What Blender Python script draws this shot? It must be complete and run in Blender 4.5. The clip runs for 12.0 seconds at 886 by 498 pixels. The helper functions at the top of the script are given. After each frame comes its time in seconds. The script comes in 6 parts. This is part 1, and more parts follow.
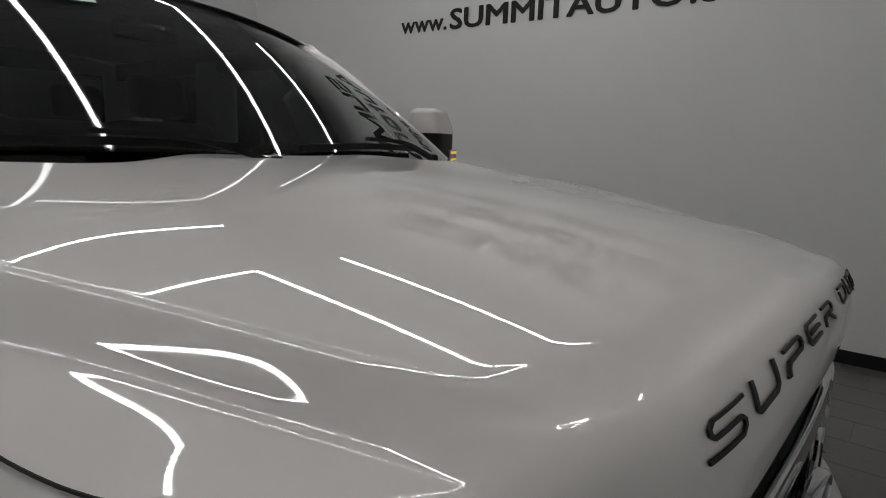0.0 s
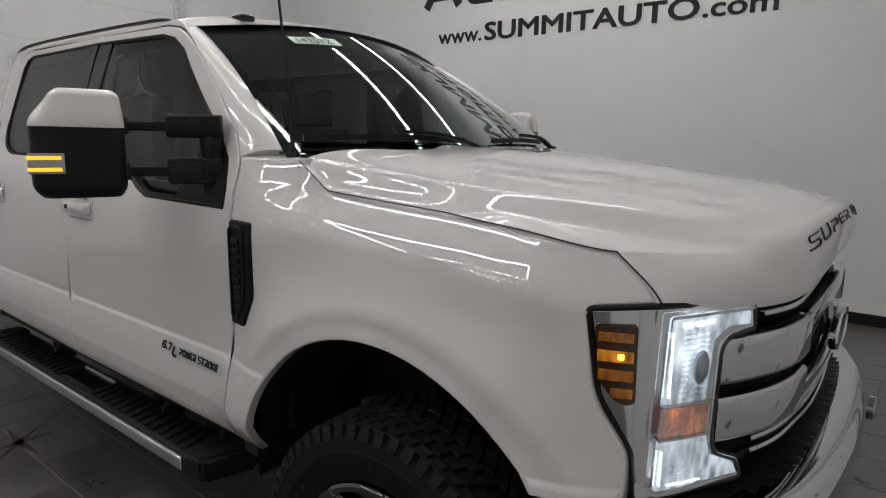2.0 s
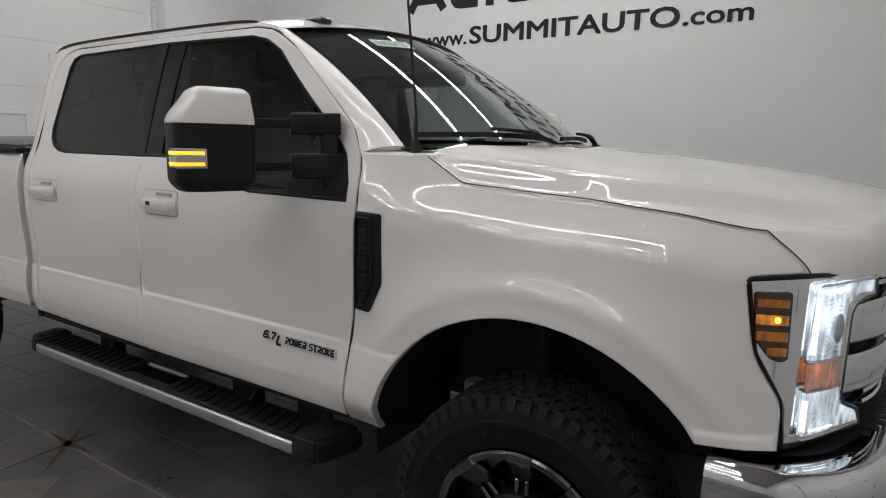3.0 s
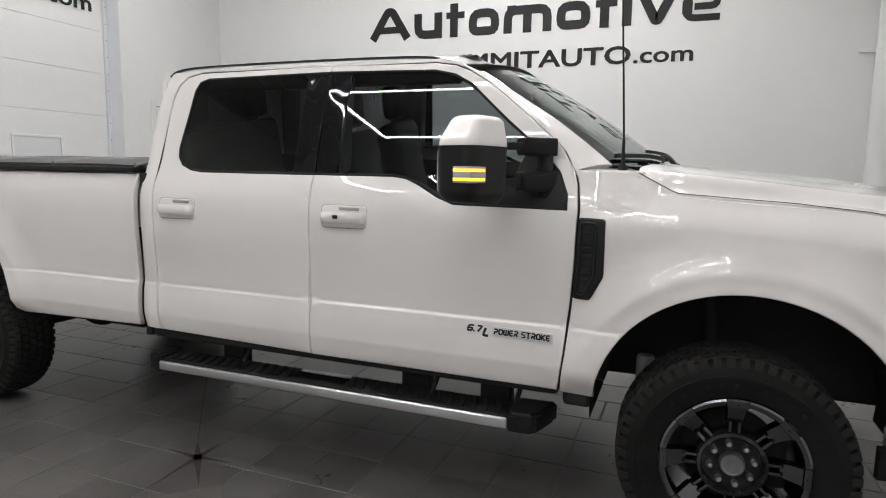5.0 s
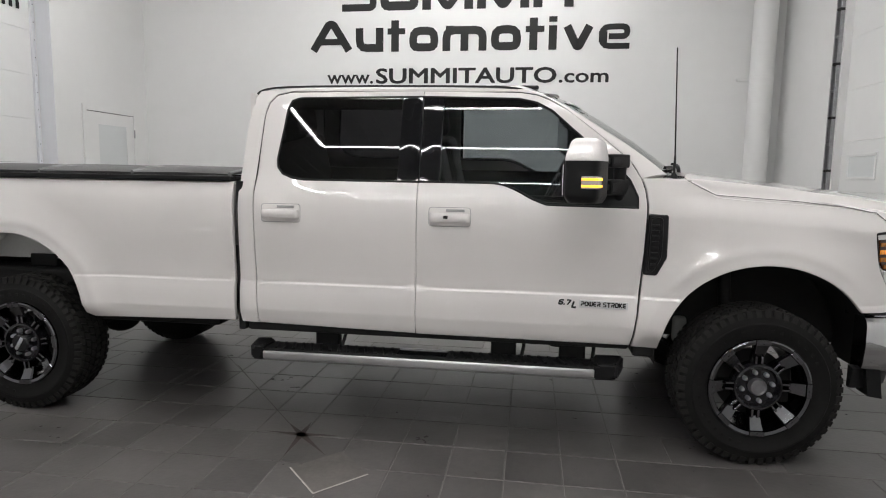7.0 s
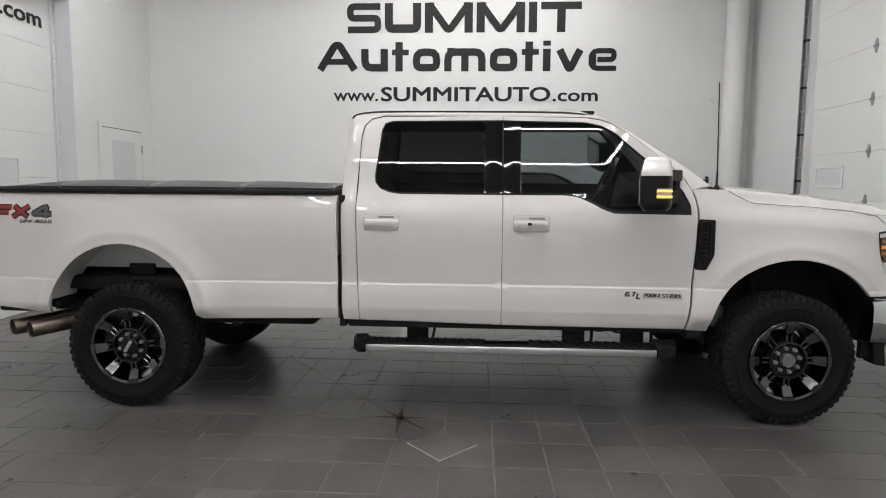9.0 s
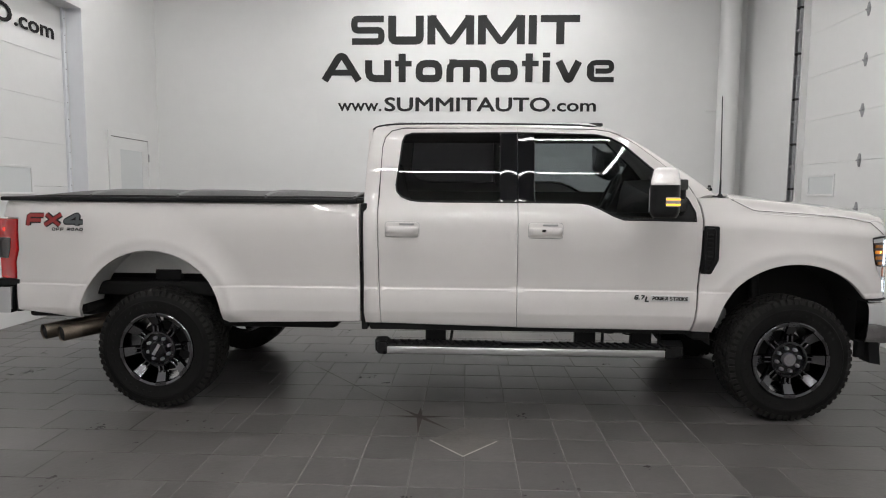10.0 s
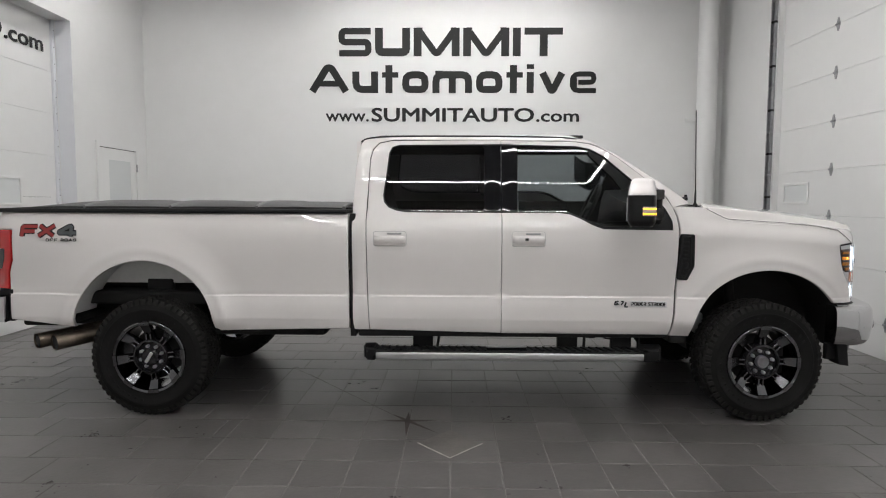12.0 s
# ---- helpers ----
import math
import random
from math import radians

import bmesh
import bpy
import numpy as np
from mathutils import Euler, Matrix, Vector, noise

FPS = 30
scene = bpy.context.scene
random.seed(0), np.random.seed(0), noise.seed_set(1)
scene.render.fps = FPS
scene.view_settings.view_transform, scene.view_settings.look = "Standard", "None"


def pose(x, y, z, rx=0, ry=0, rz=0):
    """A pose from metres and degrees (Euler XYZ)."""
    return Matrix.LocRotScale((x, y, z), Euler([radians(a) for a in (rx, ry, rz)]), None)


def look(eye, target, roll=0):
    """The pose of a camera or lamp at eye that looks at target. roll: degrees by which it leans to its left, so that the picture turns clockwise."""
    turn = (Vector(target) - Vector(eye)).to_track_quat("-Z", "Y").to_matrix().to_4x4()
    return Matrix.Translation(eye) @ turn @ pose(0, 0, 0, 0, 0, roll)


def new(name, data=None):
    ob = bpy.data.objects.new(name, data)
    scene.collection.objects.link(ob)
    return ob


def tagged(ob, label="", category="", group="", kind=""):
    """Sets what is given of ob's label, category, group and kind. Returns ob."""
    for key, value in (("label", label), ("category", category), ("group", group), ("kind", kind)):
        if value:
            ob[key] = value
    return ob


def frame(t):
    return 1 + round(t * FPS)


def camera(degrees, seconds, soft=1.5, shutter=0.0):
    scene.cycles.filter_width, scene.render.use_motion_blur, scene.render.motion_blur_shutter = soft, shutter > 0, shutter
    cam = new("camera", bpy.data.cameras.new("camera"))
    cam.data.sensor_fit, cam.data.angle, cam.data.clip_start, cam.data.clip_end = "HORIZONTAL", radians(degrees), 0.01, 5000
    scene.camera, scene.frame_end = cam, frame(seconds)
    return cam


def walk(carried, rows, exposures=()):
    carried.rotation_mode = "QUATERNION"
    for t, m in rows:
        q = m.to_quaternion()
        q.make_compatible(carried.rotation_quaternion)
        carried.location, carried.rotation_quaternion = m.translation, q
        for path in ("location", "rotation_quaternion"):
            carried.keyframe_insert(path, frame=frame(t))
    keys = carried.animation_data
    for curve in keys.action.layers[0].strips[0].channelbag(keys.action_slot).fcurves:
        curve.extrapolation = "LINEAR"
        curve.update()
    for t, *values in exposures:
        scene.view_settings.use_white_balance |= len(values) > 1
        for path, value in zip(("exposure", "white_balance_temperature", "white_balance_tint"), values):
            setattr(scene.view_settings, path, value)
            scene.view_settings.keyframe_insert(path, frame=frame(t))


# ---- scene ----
cam = camera(71.6, 12.0, soft=1.1)
PATH = [
    (0, (0.992, -1.02, 1.647), (-0.239, 0.517, 1.298), 2.0),
    (0.5, (0.953, -1.269, 1.613), (-0.293, 0.257, 1.268), 0.8),
    (1, (1.008, -1.518, 1.599), (-0.23, 0.014, 1.253), 0.8),
    (1.5, (1.063, -1.758, 1.6), (-0.164, -0.217, 1.253), 0.8),
    (2, (1.054, -2.071, 1.61), (-0.155, -0.516, 1.265), 1.0),
    (2.5, (0.933, -2.318, 1.598), (-0.203, -0.708, 1.256), 0.9),
    (3, (0.71, -2.516, 1.581), (-0.36, -0.86, 1.247), 1.0),
    (3.5, (0.468, -2.766, 1.563), (-0.548, -1.069, 1.266), 1.0),
    (5.5, (-0.454, -3.71, 1.545), (-1.048, -1.817, 1.292), 1.0),
    (6, (-0.691, -3.936, 1.549), (-1.159, -2.007, 1.301), 1.0),
    (6.5, (-0.992, -4.132, 1.552), (-1.339, -2.178, 1.305), 1.0),
    (7, (-1.243, -4.414, 1.552), (-1.523, -2.448, 1.314), 0.9),
    (7.5, (-1.498, -4.597, 1.552), (-1.724, -2.623, 1.32), 0.8),
    (9.5, (-2.172, -5.165, 1.559), (-2.261, -3.176, 1.371), 0.4),
    (10, (-2.241, -5.256, 1.563), (-2.318, -3.265, 1.387), 0.4),
    (10.5, (-2.25, -5.39, 1.57), (-2.308, -3.397, 1.407), 0.4),
    (11, (-2.227, -5.452, 1.573), (-2.272, -3.459, 1.416), 0.3),
    (11.5, (-2.229, -5.405, 1.575), (-2.264, -3.411, 1.42), 0.3),
    (12, (-2.23, -5.395, 1.581), (-2.266, -3.401, 1.43), 0.2),
]
EXPOSURES = [(0, -1.33), (1.0, -1.29), (1.5, -1.07), (2.0, -0.68), (2.5, -0.48), (3.0, -0.44), (3.5, -0.2), (5.5, 0.1), (7.5, 0.1), (9.5, 0.0), (12, 0.0)]
walk(cam, [(t, look(eye, target, roll)) for t, eye, target, roll in PATH], EXPOSURES)

# ---- world and lamps ----
world = bpy.data.worlds.new("world")
scene.world = world
world.use_nodes = True
world.node_tree.nodes["Background"].inputs[0].default_value = (0.5, 0.52, 0.55, 1)
world.node_tree.nodes["Background"].inputs[1].default_value = 0.02

ROOM_W, ROOM_E, ROOM_S, ROOM_N, ROOM_H = -7.28, 2.05, -11.0, 4.67, 5.6
TUBE_Z = 5.0
TUBE_POWER = 61.0


# ---- materials ----
def nodes_of(name):
    m = bpy.data.materials.new(name)
    m.use_nodes = True
    nt = m.node_tree
    return m, nt, nt.nodes["Principled BSDF"]


def put(nt, kind, **sockets):
    n = nt.nodes.new(kind)
    for k, v in sockets.items():
        n.inputs[k.replace("_", " ")].default_value = v
    return n


def mat(name, col, rough=0.5, metal=0.0, var=0.0, scale=8.0, bump=0.0, bscale=60.0, coat=0.0, spec=0.5,
        trans=0.0, ior=1.5, emit=None, power=0.0, rvar=0.0, random_piece=0.0):
    """A surface: colour with two scales of variation, gloss variation and fine relief, in metres."""
    m, nt, b = nodes_of(name)
    c4 = (*col, 1)
    b.inputs["Base Color"].default_value = c4
    b.inputs["Roughness"].default_value = rough
    b.inputs["Metallic"].default_value = metal
    b.inputs["Coat Weight"].default_value = coat
    b.inputs["Coat Roughness"].default_value = 0.012
    b.inputs["Specular IOR Level"].default_value = spec
    b.inputs["Transmission Weight"].default_value = trans
    b.inputs["IOR"].default_value = ior
    L = nt.links.new
    geo = nt.nodes.new("ShaderNodeNewGeometry")
    if var or rvar:
        n1 = put(nt, "ShaderNodeTexNoise", Scale=scale, Detail=6.0, Roughness=0.6)
        n2 = put(nt, "ShaderNodeTexNoise", Scale=scale * 9, Detail=3.0)
        L(geo.outputs["Position"], n1.inputs["Vector"])
        L(geo.outputs["Position"], n2.inputs["Vector"])
        mx = nt.nodes.new("ShaderNodeMath")
        mx.operation = "MULTIPLY_ADD"
        mx.inputs[1].default_value = 0.4
        L(n2.outputs["Fac"], mx.inputs[0])
        L(n1.outputs["Fac"], mx.inputs[2])
        if var:
            r = nt.nodes.new("ShaderNodeMapRange")
            r.inputs["From Min"].default_value, r.inputs["From Max"].default_value = 0.4, 1.0
            r.inputs["To Min"].default_value, r.inputs["To Max"].default_value = 1 - var, 1 + var
            L(mx.outputs[0], r.inputs["Value"])
            last = r.outputs[0]
            if random_piece:
                oi = nt.nodes.new("ShaderNodeObjectInfo")
                gi = nt.nodes.new("ShaderNodeNewGeometry")
                ad = nt.nodes.new("ShaderNodeMath")
                L(oi.outputs["Random"], ad.inputs[0])
                L(gi.outputs["Random Per Island"], ad.inputs[1])
                fr = nt.nodes.new("ShaderNodeMath")
                fr.operation = "FRACT"
                L(ad.outputs[0], fr.inputs[0])
                rr = nt.nodes.new("ShaderNodeMapRange")
                rr.inputs["To Min"].default_value, rr.inputs["To Max"].default_value = 1 - random_piece, 1 + random_piece
                L(fr.outputs[0], rr.inputs["Value"])
                mm = nt.nodes.new("ShaderNodeMath")
                mm.operation = "MULTIPLY"
                L(last, mm.inputs[0]), L(rr.outputs[0], mm.inputs[1])
                last = mm.outputs[0]
            v = nt.nodes.new("ShaderNodeVectorMath")
            v.operation = "SCALE"
            v.inputs[0].default_value = col
            L(last, v.inputs["Scale"])
            L(v.outputs[0], b.inputs["Base Color"])
        if rvar:
            r = nt.nodes.new("ShaderNodeMapRange")
            r.inputs["From Min"].default_value, r.inputs["From Max"].default_value = 0.4, 1.0
            r.inputs["To Min"].default_value, r.inputs["To Max"].default_value = max(0.02, rough - rvar), rough + rvar
            L(mx.outputs[0], r.inputs["Value"])
            L(r.outputs[0], b.inputs["Roughness"])
    if bump:
        n3 = put(nt, "ShaderNodeTexNoise", Scale=bscale, Detail=4.0)
        L(geo.outputs["Position"], n3.inputs["Vector"])
        bp = put(nt, "ShaderNodeBump", Strength=1.0, Distance=bump)
        L(n3.outputs["Fac"], bp.inputs["Height"])
        L(bp.outputs[0], b.inputs["Normal"])
    if emit:
        b.inputs["Emission Color"].default_value = (*emit, 1)
        b.inputs["Emission Strength"].default_value = power
    return m


PAINT = mat("white_pearl_paint", (0.765, 0.734, 0.717), 0.45, var=0.012, scale=2, coat=1.0, spec=0.15)
PAINT.node_tree.nodes["Principled BSDF"].inputs["Coat IOR"].default_value = 1.75
WALL = mat("white_wall_paint", (0.70, 0.70, 0.693), 0.55, var=0.03, scale=0.7, bump=0.0006, bscale=90)
WALL_GREY = mat("pale_grey_paint", (0.66, 0.67, 0.70), 0.5, var=0.03, scale=1.0, bump=0.0005)
DOOR_WHITE = mat("white_door_enamel", (0.70, 0.70, 0.692), 0.4, var=0.03, scale=0.8, bump=0.0008, bscale=25)
CEILING_M = mat("ribbed_ceiling_metal", (0.50, 0.50, 0.505), 0.5, var=0.06, scale=1.0)
TUBE = mat("lit_tube", (1, 1, 1), 0.4, emit=(1.0, 0.988, 0.982), power=TUBE_POWER)
TILE = mat("grey_slate_tile", (0.101, 0.094, 0.091), 0.30, var=0.28, scale=2.6, bump=0.0010, bscale=40, rvar=0.04, random_piece=0.16)
GROUT = mat("worn_grout", (0.16, 0.152, 0.145), 0.85, var=0.25, scale=6)
BLACK_VINYL = mat("black_vinyl_letter", (0.010, 0.010, 0.010), 0.5, spec=0.3)
BLACK_PLASTIC = mat("black_textured_plastic", (0.009, 0.009, 0.0095), 0.5, spec=0.25, var=0.15, scale=12, bump=0.0004, bscale=500)
GLOSS_BLACK = mat("gloss_black", (0.005, 0.005, 0.006), 0.03)
RUBBER = mat("tyre_rubber", (0.0095, 0.0092, 0.009), 0.72, spec=0.18, var=0.25, scale=10, bump=0.0006, bscale=180)
# tread lighter than the sidewall: dust, and light on it put into the colour
TREAD = mat("dusty_lit_tread_rubber", (0.019, 0.0185, 0.0175), 0.8, spec=0.2, var=0.3, scale=14, bump=0.0006, bscale=180)
CHROME = mat("chrome", (0.62, 0.62, 0.63), 0.04, 1.0, rvar=0.03, scale=6)
BRIGHT_METAL = mat("brushed_aluminium", (0.74, 0.74, 0.75), 0.30, 1.0, var=0.02, scale=4)
RIM_M = mat("black_chrome_rim", (0.155, 0.155, 0.165), 0.16, 1.0, var=0.1, scale=8)
RIM_DARK = mat("gloss_black_rim", (0.012, 0.012, 0.014), 0.12)
STEEL = mat("galvanised_steel", (0.34, 0.34, 0.35), 0.42, 1.0, var=0.2, scale=20)
HOUSE = mat("painted_wheelhouse", (0.66, 0.66, 0.65), 0.55, var=0.1, scale=5)
UNDER = mat("dark_chassis", (0.006, 0.006, 0.006), 0.75, var=0.3, scale=9)
LINER = mat("grey_wheel_liner", (0.30, 0.30, 0.30), 0.6, var=0.15, scale=6)
EXHAUST = mat("sooty_steel", (0.30, 0.25, 0.20), 0.38, 1.0, var=0.35, scale=14)
COVER = mat("black_tonneau_vinyl", (0.018, 0.018, 0.019), 0.5, var=0.15, scale=8, bump=0.0005, bscale=300)
SEAM_M = mat("worn_cover_seam", (0.15, 0.15, 0.15), 0.5)
SEAT_M = mat("dark_leather", (0.03, 0.028, 0.026), 0.5, var=0.2, scale=9)
TRIM_GREY = mat("grey_headliner", (0.25, 0.25, 0.24), 0.8)
AMBER = mat("amber_lens", (0.05, 0.016, 0.004), 0.12, coat=0.5)
AMBER_LIT = mat("lit_amber_bulb", (0.9, 0.4, 0.05), 0.3, emit=(1.0, 0.48, 0.06), power=5.0)
AMBER_BAR = mat("lit_amber_bar", (0.9, 0.45, 0.04), 0.3, emit=(1.0, 0.50, 0.03), power=1.9)
RED_LENS = mat("red_lens", (0.52, 0.010, 0.012), 0.12, coat=0.6)
RED_LIT = mat("red_lens_lit", (0.5, 0.01, 0.01), 0.2, emit=(1.0, 0.05, 0.03), power=1.2)
DARK_LENS = mat("smoked_lens", (0.02, 0.012, 0.012), 0.12, coat=0.5)
LED = mat("lit_led", (1, 1, 1), 0.3, emit=(0.86, 0.93, 1.0), power=2.0)
# lamp light on the reflector is put in as emission
LED_SOFT = mat("glowing_led_reflector", (0.62, 0.66, 0.70), 0.12, 0.9, emit=(0.8, 0.9, 1.0), power=0.22, bump=0.003, bscale=70)
def uneven(m, lo, hi, scale):
    """Lets a lit reflector shine in streaks: emission in place of caught lamp light."""
    nt = m.node_tree
    b = nt.nodes["Principled BSDF"]
    geo = nt.nodes.new("ShaderNodeNewGeometry")
    mp = nt.nodes.new("ShaderNodeMapping")
    mp.inputs["Scale"].default_value = (1.0, 1.0, 0.35)
    vo = put(nt, "ShaderNodeTexVoronoi", Scale=scale)
    no = put(nt, "ShaderNodeTexNoise", Scale=scale * 0.5, Detail=3.0)
    r = nt.nodes.new("ShaderNodeMapRange")
    r.inputs["From Min"].default_value, r.inputs["From Max"].default_value = 0.25, 0.75
    r.inputs["To Min"].default_value, r.inputs["To Max"].default_value = lo, hi
    mm = nt.nodes.new("ShaderNodeMath")
    mm.operation = "MULTIPLY"
    nt.links.new(geo.outputs["Position"], mp.inputs["Vector"])
    nt.links.new(mp.outputs[0], vo.inputs["Vector"]), nt.links.new(mp.outputs[0], no.inputs["Vector"])
    nt.links.new(no.outputs["Fac"], r.inputs["Value"])
    nt.links.new(vo.outputs["Distance"], mm.inputs[0]), nt.links.new(r.outputs[0], mm.inputs[1])
    nt.links.new(mm.outputs[0], b.inputs["Emission Strength"])
    return m


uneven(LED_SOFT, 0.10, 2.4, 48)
# amber cells: the bulb's light in them is painted as patchy emission
AMBER_CELL = uneven(mat("amber_cell", (0.16, 0.055, 0.004), 0.10, coat=0.8, emit=(1.0, 0.36, 0.02), power=0.05, bump=0.002, bscale=160), 0.0, 0.45, 70)
AMBER_GLOW = uneven(mat("lit_amber_cell", (0.22, 0.075, 0.006), 0.10, coat=0.8, emit=(1.0, 0.36, 0.02), power=0.4, bump=0.002, bscale=160), 0.3, 2.2, 55)
BADGE = mat("satin_silver_badge", (0.62, 0.62, 0.62), 0.35, 0.3)
RED_VINYL = mat("red_decal", (0.32, 0.03, 0.03), 0.35)
GREY_VINYL = mat("grey_decal", (0.09, 0.10, 0.105), 0.35)
PALE_GREEN = mat("pale_green_sticker", (0.55, 0.68, 0.58), 0.6)
BLUE_OVAL = mat("blue_enamel", (0.02, 0.04, 0.14), 0.2, coat=0.6)
BROWN_TILE = mat("worn_brown_tile", (0.122, 0.112, 0.104), 0.36, var=0.35, scale=5, bump=0.001, bscale=40)
STAIN = mat("rust_stain", (0.045, 0.034, 0.028), 0.6, var=0.4, scale=20)
LIGHT_LINE = mat("pale_metal_strip", (0.45, 0.43, 0.40), 0.5, var=0.2, scale=20)


def glass(name, tint, rough=0.0):
    """Thin tinted pane: clear through, with a real surface sheen."""
    m, nt, b = nodes_of(name)
    b.inputs["Base Color"].default_value = (*tint, 1)
    b.inputs["Roughness"].default_value = rough
    b.inputs["IOR"].default_value = 1.5
    b.inputs["Transmission Weight"].default_value = 1.0
    return m


GLASS_FRONT = glass("tinted_glass", (0.27, 0.31, 0.32))
GLASS_REAR = glass("privacy_glass", (0.025, 0.025, 0.027))
GLASS_SHIELD = glass("windshield_glass", (0.55, 0.62, 0.60))
GLASS_CLEAR = glass("clear_lens", (0.95, 0.96, 0.97))
PANE = mat("frosted_pane", (0.64, 0.66, 0.66), 0.25)


# ---- building helpers ----
def part(name, bm, material, parent=None, label="", smooth=None):
    """Links a bmesh as one mesh object under a thing or a part. smooth: degrees under which edges are soft."""
    me = bpy.data.meshes.new(name)
    bmesh.ops.recalc_face_normals(bm, faces=bm.faces)
    if smooth is not None:
        lim = radians(smooth)
        for f in bm.faces:
            f.smooth = True
        for e in bm.edges:
            if len(e.link_faces) == 2 and e.calc_face_angle(0.0) > lim:
                e.smooth = False
    bm.to_mesh(me)
    bm.free()
    me.materials.append(material)
    ob = new(name, me)
    if parent:
        ob.parent = parent
    if label:
        tagged(ob, label)
    return ob


def thing(name, label, category, at=(0, 0, 0), group="", kind=""):
    ob = new(name)
    ob.location = at
    return tagged(ob, label, category, group, kind)


def box(bm, x0, x1, y0, y1, z0, z1, bevel=0.0, m=None, seg=2):
    r = bmesh.ops.create_cube(bm, size=1.0)["verts"]
    for v in r:
        v.co = Vector((x0 + (v.co.x + 0.5) * (x1 - x0), y0 + (v.co.y + 0.5) * (y1 - y0), z0 + (v.co.z + 0.5) * (z1 - z0)))
    if bevel:
        es = list({e for v in r for e in v.link_edges})
        out = bmesh.ops.bevel(bm, geom=es, offset=bevel, segments=seg, affect="EDGES", profile=0.5)
        r = list({v for f in out["faces"] for v in f.verts} | {v for v in r if v.is_valid})
    if m is not None:
        bmesh.ops.transform(bm, matrix=m, verts=r)
    return r


def lathe(bm, rows, m, seg=48, close=False):
    """Turns (radius, height) rows round local z; m places it."""
    rings = []
    for r, h in rows:
        rings.append([bm.verts.new(m @ Vector((r * math.cos(2 * math.pi * i / seg), r * math.sin(2 * math.pi * i / seg), h))) for i in range(seg)])
    pairs = list(zip(rings, rings[1:])) + ([(rings[-1], rings[0])] if close else [])
    for a, b in pairs:
        for i in range(seg):
            j = (i + 1) % seg
            bm.faces.new((a[i], a[j], b[j], b[i]))
    if not close:
        if rows[0][0] > 1e-4:
            bm.faces.new(rings[0])
        if rows[-1][0] > 1e-4:
            bm.faces.new(rings[-1][::-1])


def smooth_path(pts, per=6):
    """Catmull-Rom points through pts."""
    p = [Vector(q) for q in pts]
    out = []
    for i in range(len(p) - 1):
        a, b, c, d = p[max(i - 1, 0)], p[i], p[i + 1], p[min(i + 2, len(p) - 1)]
        for k in range(per):
            t = k / per
            out.append(0.5 * (2 * b + (c - a) * t + (2 * a - 5 * b + 4 * c - d) * t * t + (3 * b - a - 3 * c + d) * t ** 3))
    return out + [p[-1]]


def sweep(bm, path, section, up=(0, 0, 1), cap=True, closed=False):
    """Sweeps a closed (a, b) section along a path; a goes sideways, b along up."""
    path = [Vector(p) for p in path]
    rings = []
    n = len(path)
    for i, p in enumerate(path):
        if closed:
            t = path[(i + 1) % n] - path[i - 1]
        else:
            t = path[min(i + 1, n - 1)] - path[max(i - 1, 0)]
        t.normalize()
        side = t.cross(Vector(up)).normalized()
        u = side.cross(t).normalized()
        rings.append([bm.verts.new(p + side * a + u * b) for a, b in section])
    k = len(section)
    pairs = list(zip(rings, rings[1:])) + ([(rings[-1], rings[0])] if closed else [])
    for a, b in pairs:
        for j in range(k):
            bm.faces.new((a[j], a[(j + 1) % k], b[(j + 1) % k], b[j]))
    if cap and not closed:
        bm.faces.new(rings[0][::-1])
        bm.faces.new(rings[-1])


def disc(r, n=10, ry=None):
    return [(r * math.cos(2 * math.pi * i / n), (ry or r) * math.sin(2 * math.pi * i / n)) for i in range(n)]


def rounded(poly, r=0.01, n=4):
    """Rounds the corners of a 2D polygon; a point may carry its own radius."""
    out = []
    k = len(poly)
    for i in range(k):
        a, b, c = Vector(poly[i - 1][:2]), Vector(poly[i][:2]), Vector(poly[(i + 1) % k][:2])
        rr = poly[i][2] if len(poly[i]) > 2 else r
        d1, d2 = (a - b), (c - b)
        l = min(rr, d1.length * 0.45, d2.length * 0.45)
        if l < 1e-4:
            out.append(tuple(b))
            continue
        p, q = b + d1.normalized() * l, b + d2.normalized() * l
        for j in range(n + 1):
            t = j / n
            s = p.lerp(b, t).lerp(b.lerp(q, t), t)
            out.append((s.x, s.y))
    return out


def dense(poly, step):
    out = []
    k = len(poly)
    for i in range(k):
        a, b = Vector(poly[i]), Vector(poly[(i + 1) % k])
        n = max(1, int((b - a).length / step))
        out += [tuple(a.lerp(b, j / n)) for j in range(n)]
    return out


def area2(poly):
    return 0.5 * sum(a[0] * b[1] - b[0] * a[1] for a, b in zip(poly, poly[1:] + poly[:1]))


def inset(poly, d):
    """Moves a 2D outline inwards by d."""
    k = len(poly)
    sg = 1 if area2(poly) > 0 else -1
    out = []
    for i in range(k):
        a, b, c = Vector(poly[i - 1]), Vector(poly[i]), Vector(poly[(i + 1) % k])
        n1 = Vector((-(b - a).y, (b - a).x)).normalized() * sg
        n2 = Vector((-(c - b).y, (c - b).x)).normalized() * sg
        m = n1 + n2
        m = m / max(m.length_squared * 0.5, 0.35)
        out.append((b.x + m.x * d, b.y + m.y * d))
    return out


def inside(poly, x, y):
    c = False
    j = len(poly) - 1
    for i in range(len(poly)):
        (xi, yi), (xj, yj) = poly[i], poly[j]
        if (yi > y) != (yj > y) and x < (xj - xi) * (y - yi) / (yj - yi) + xi:
            c = not c
        j = i
    return c


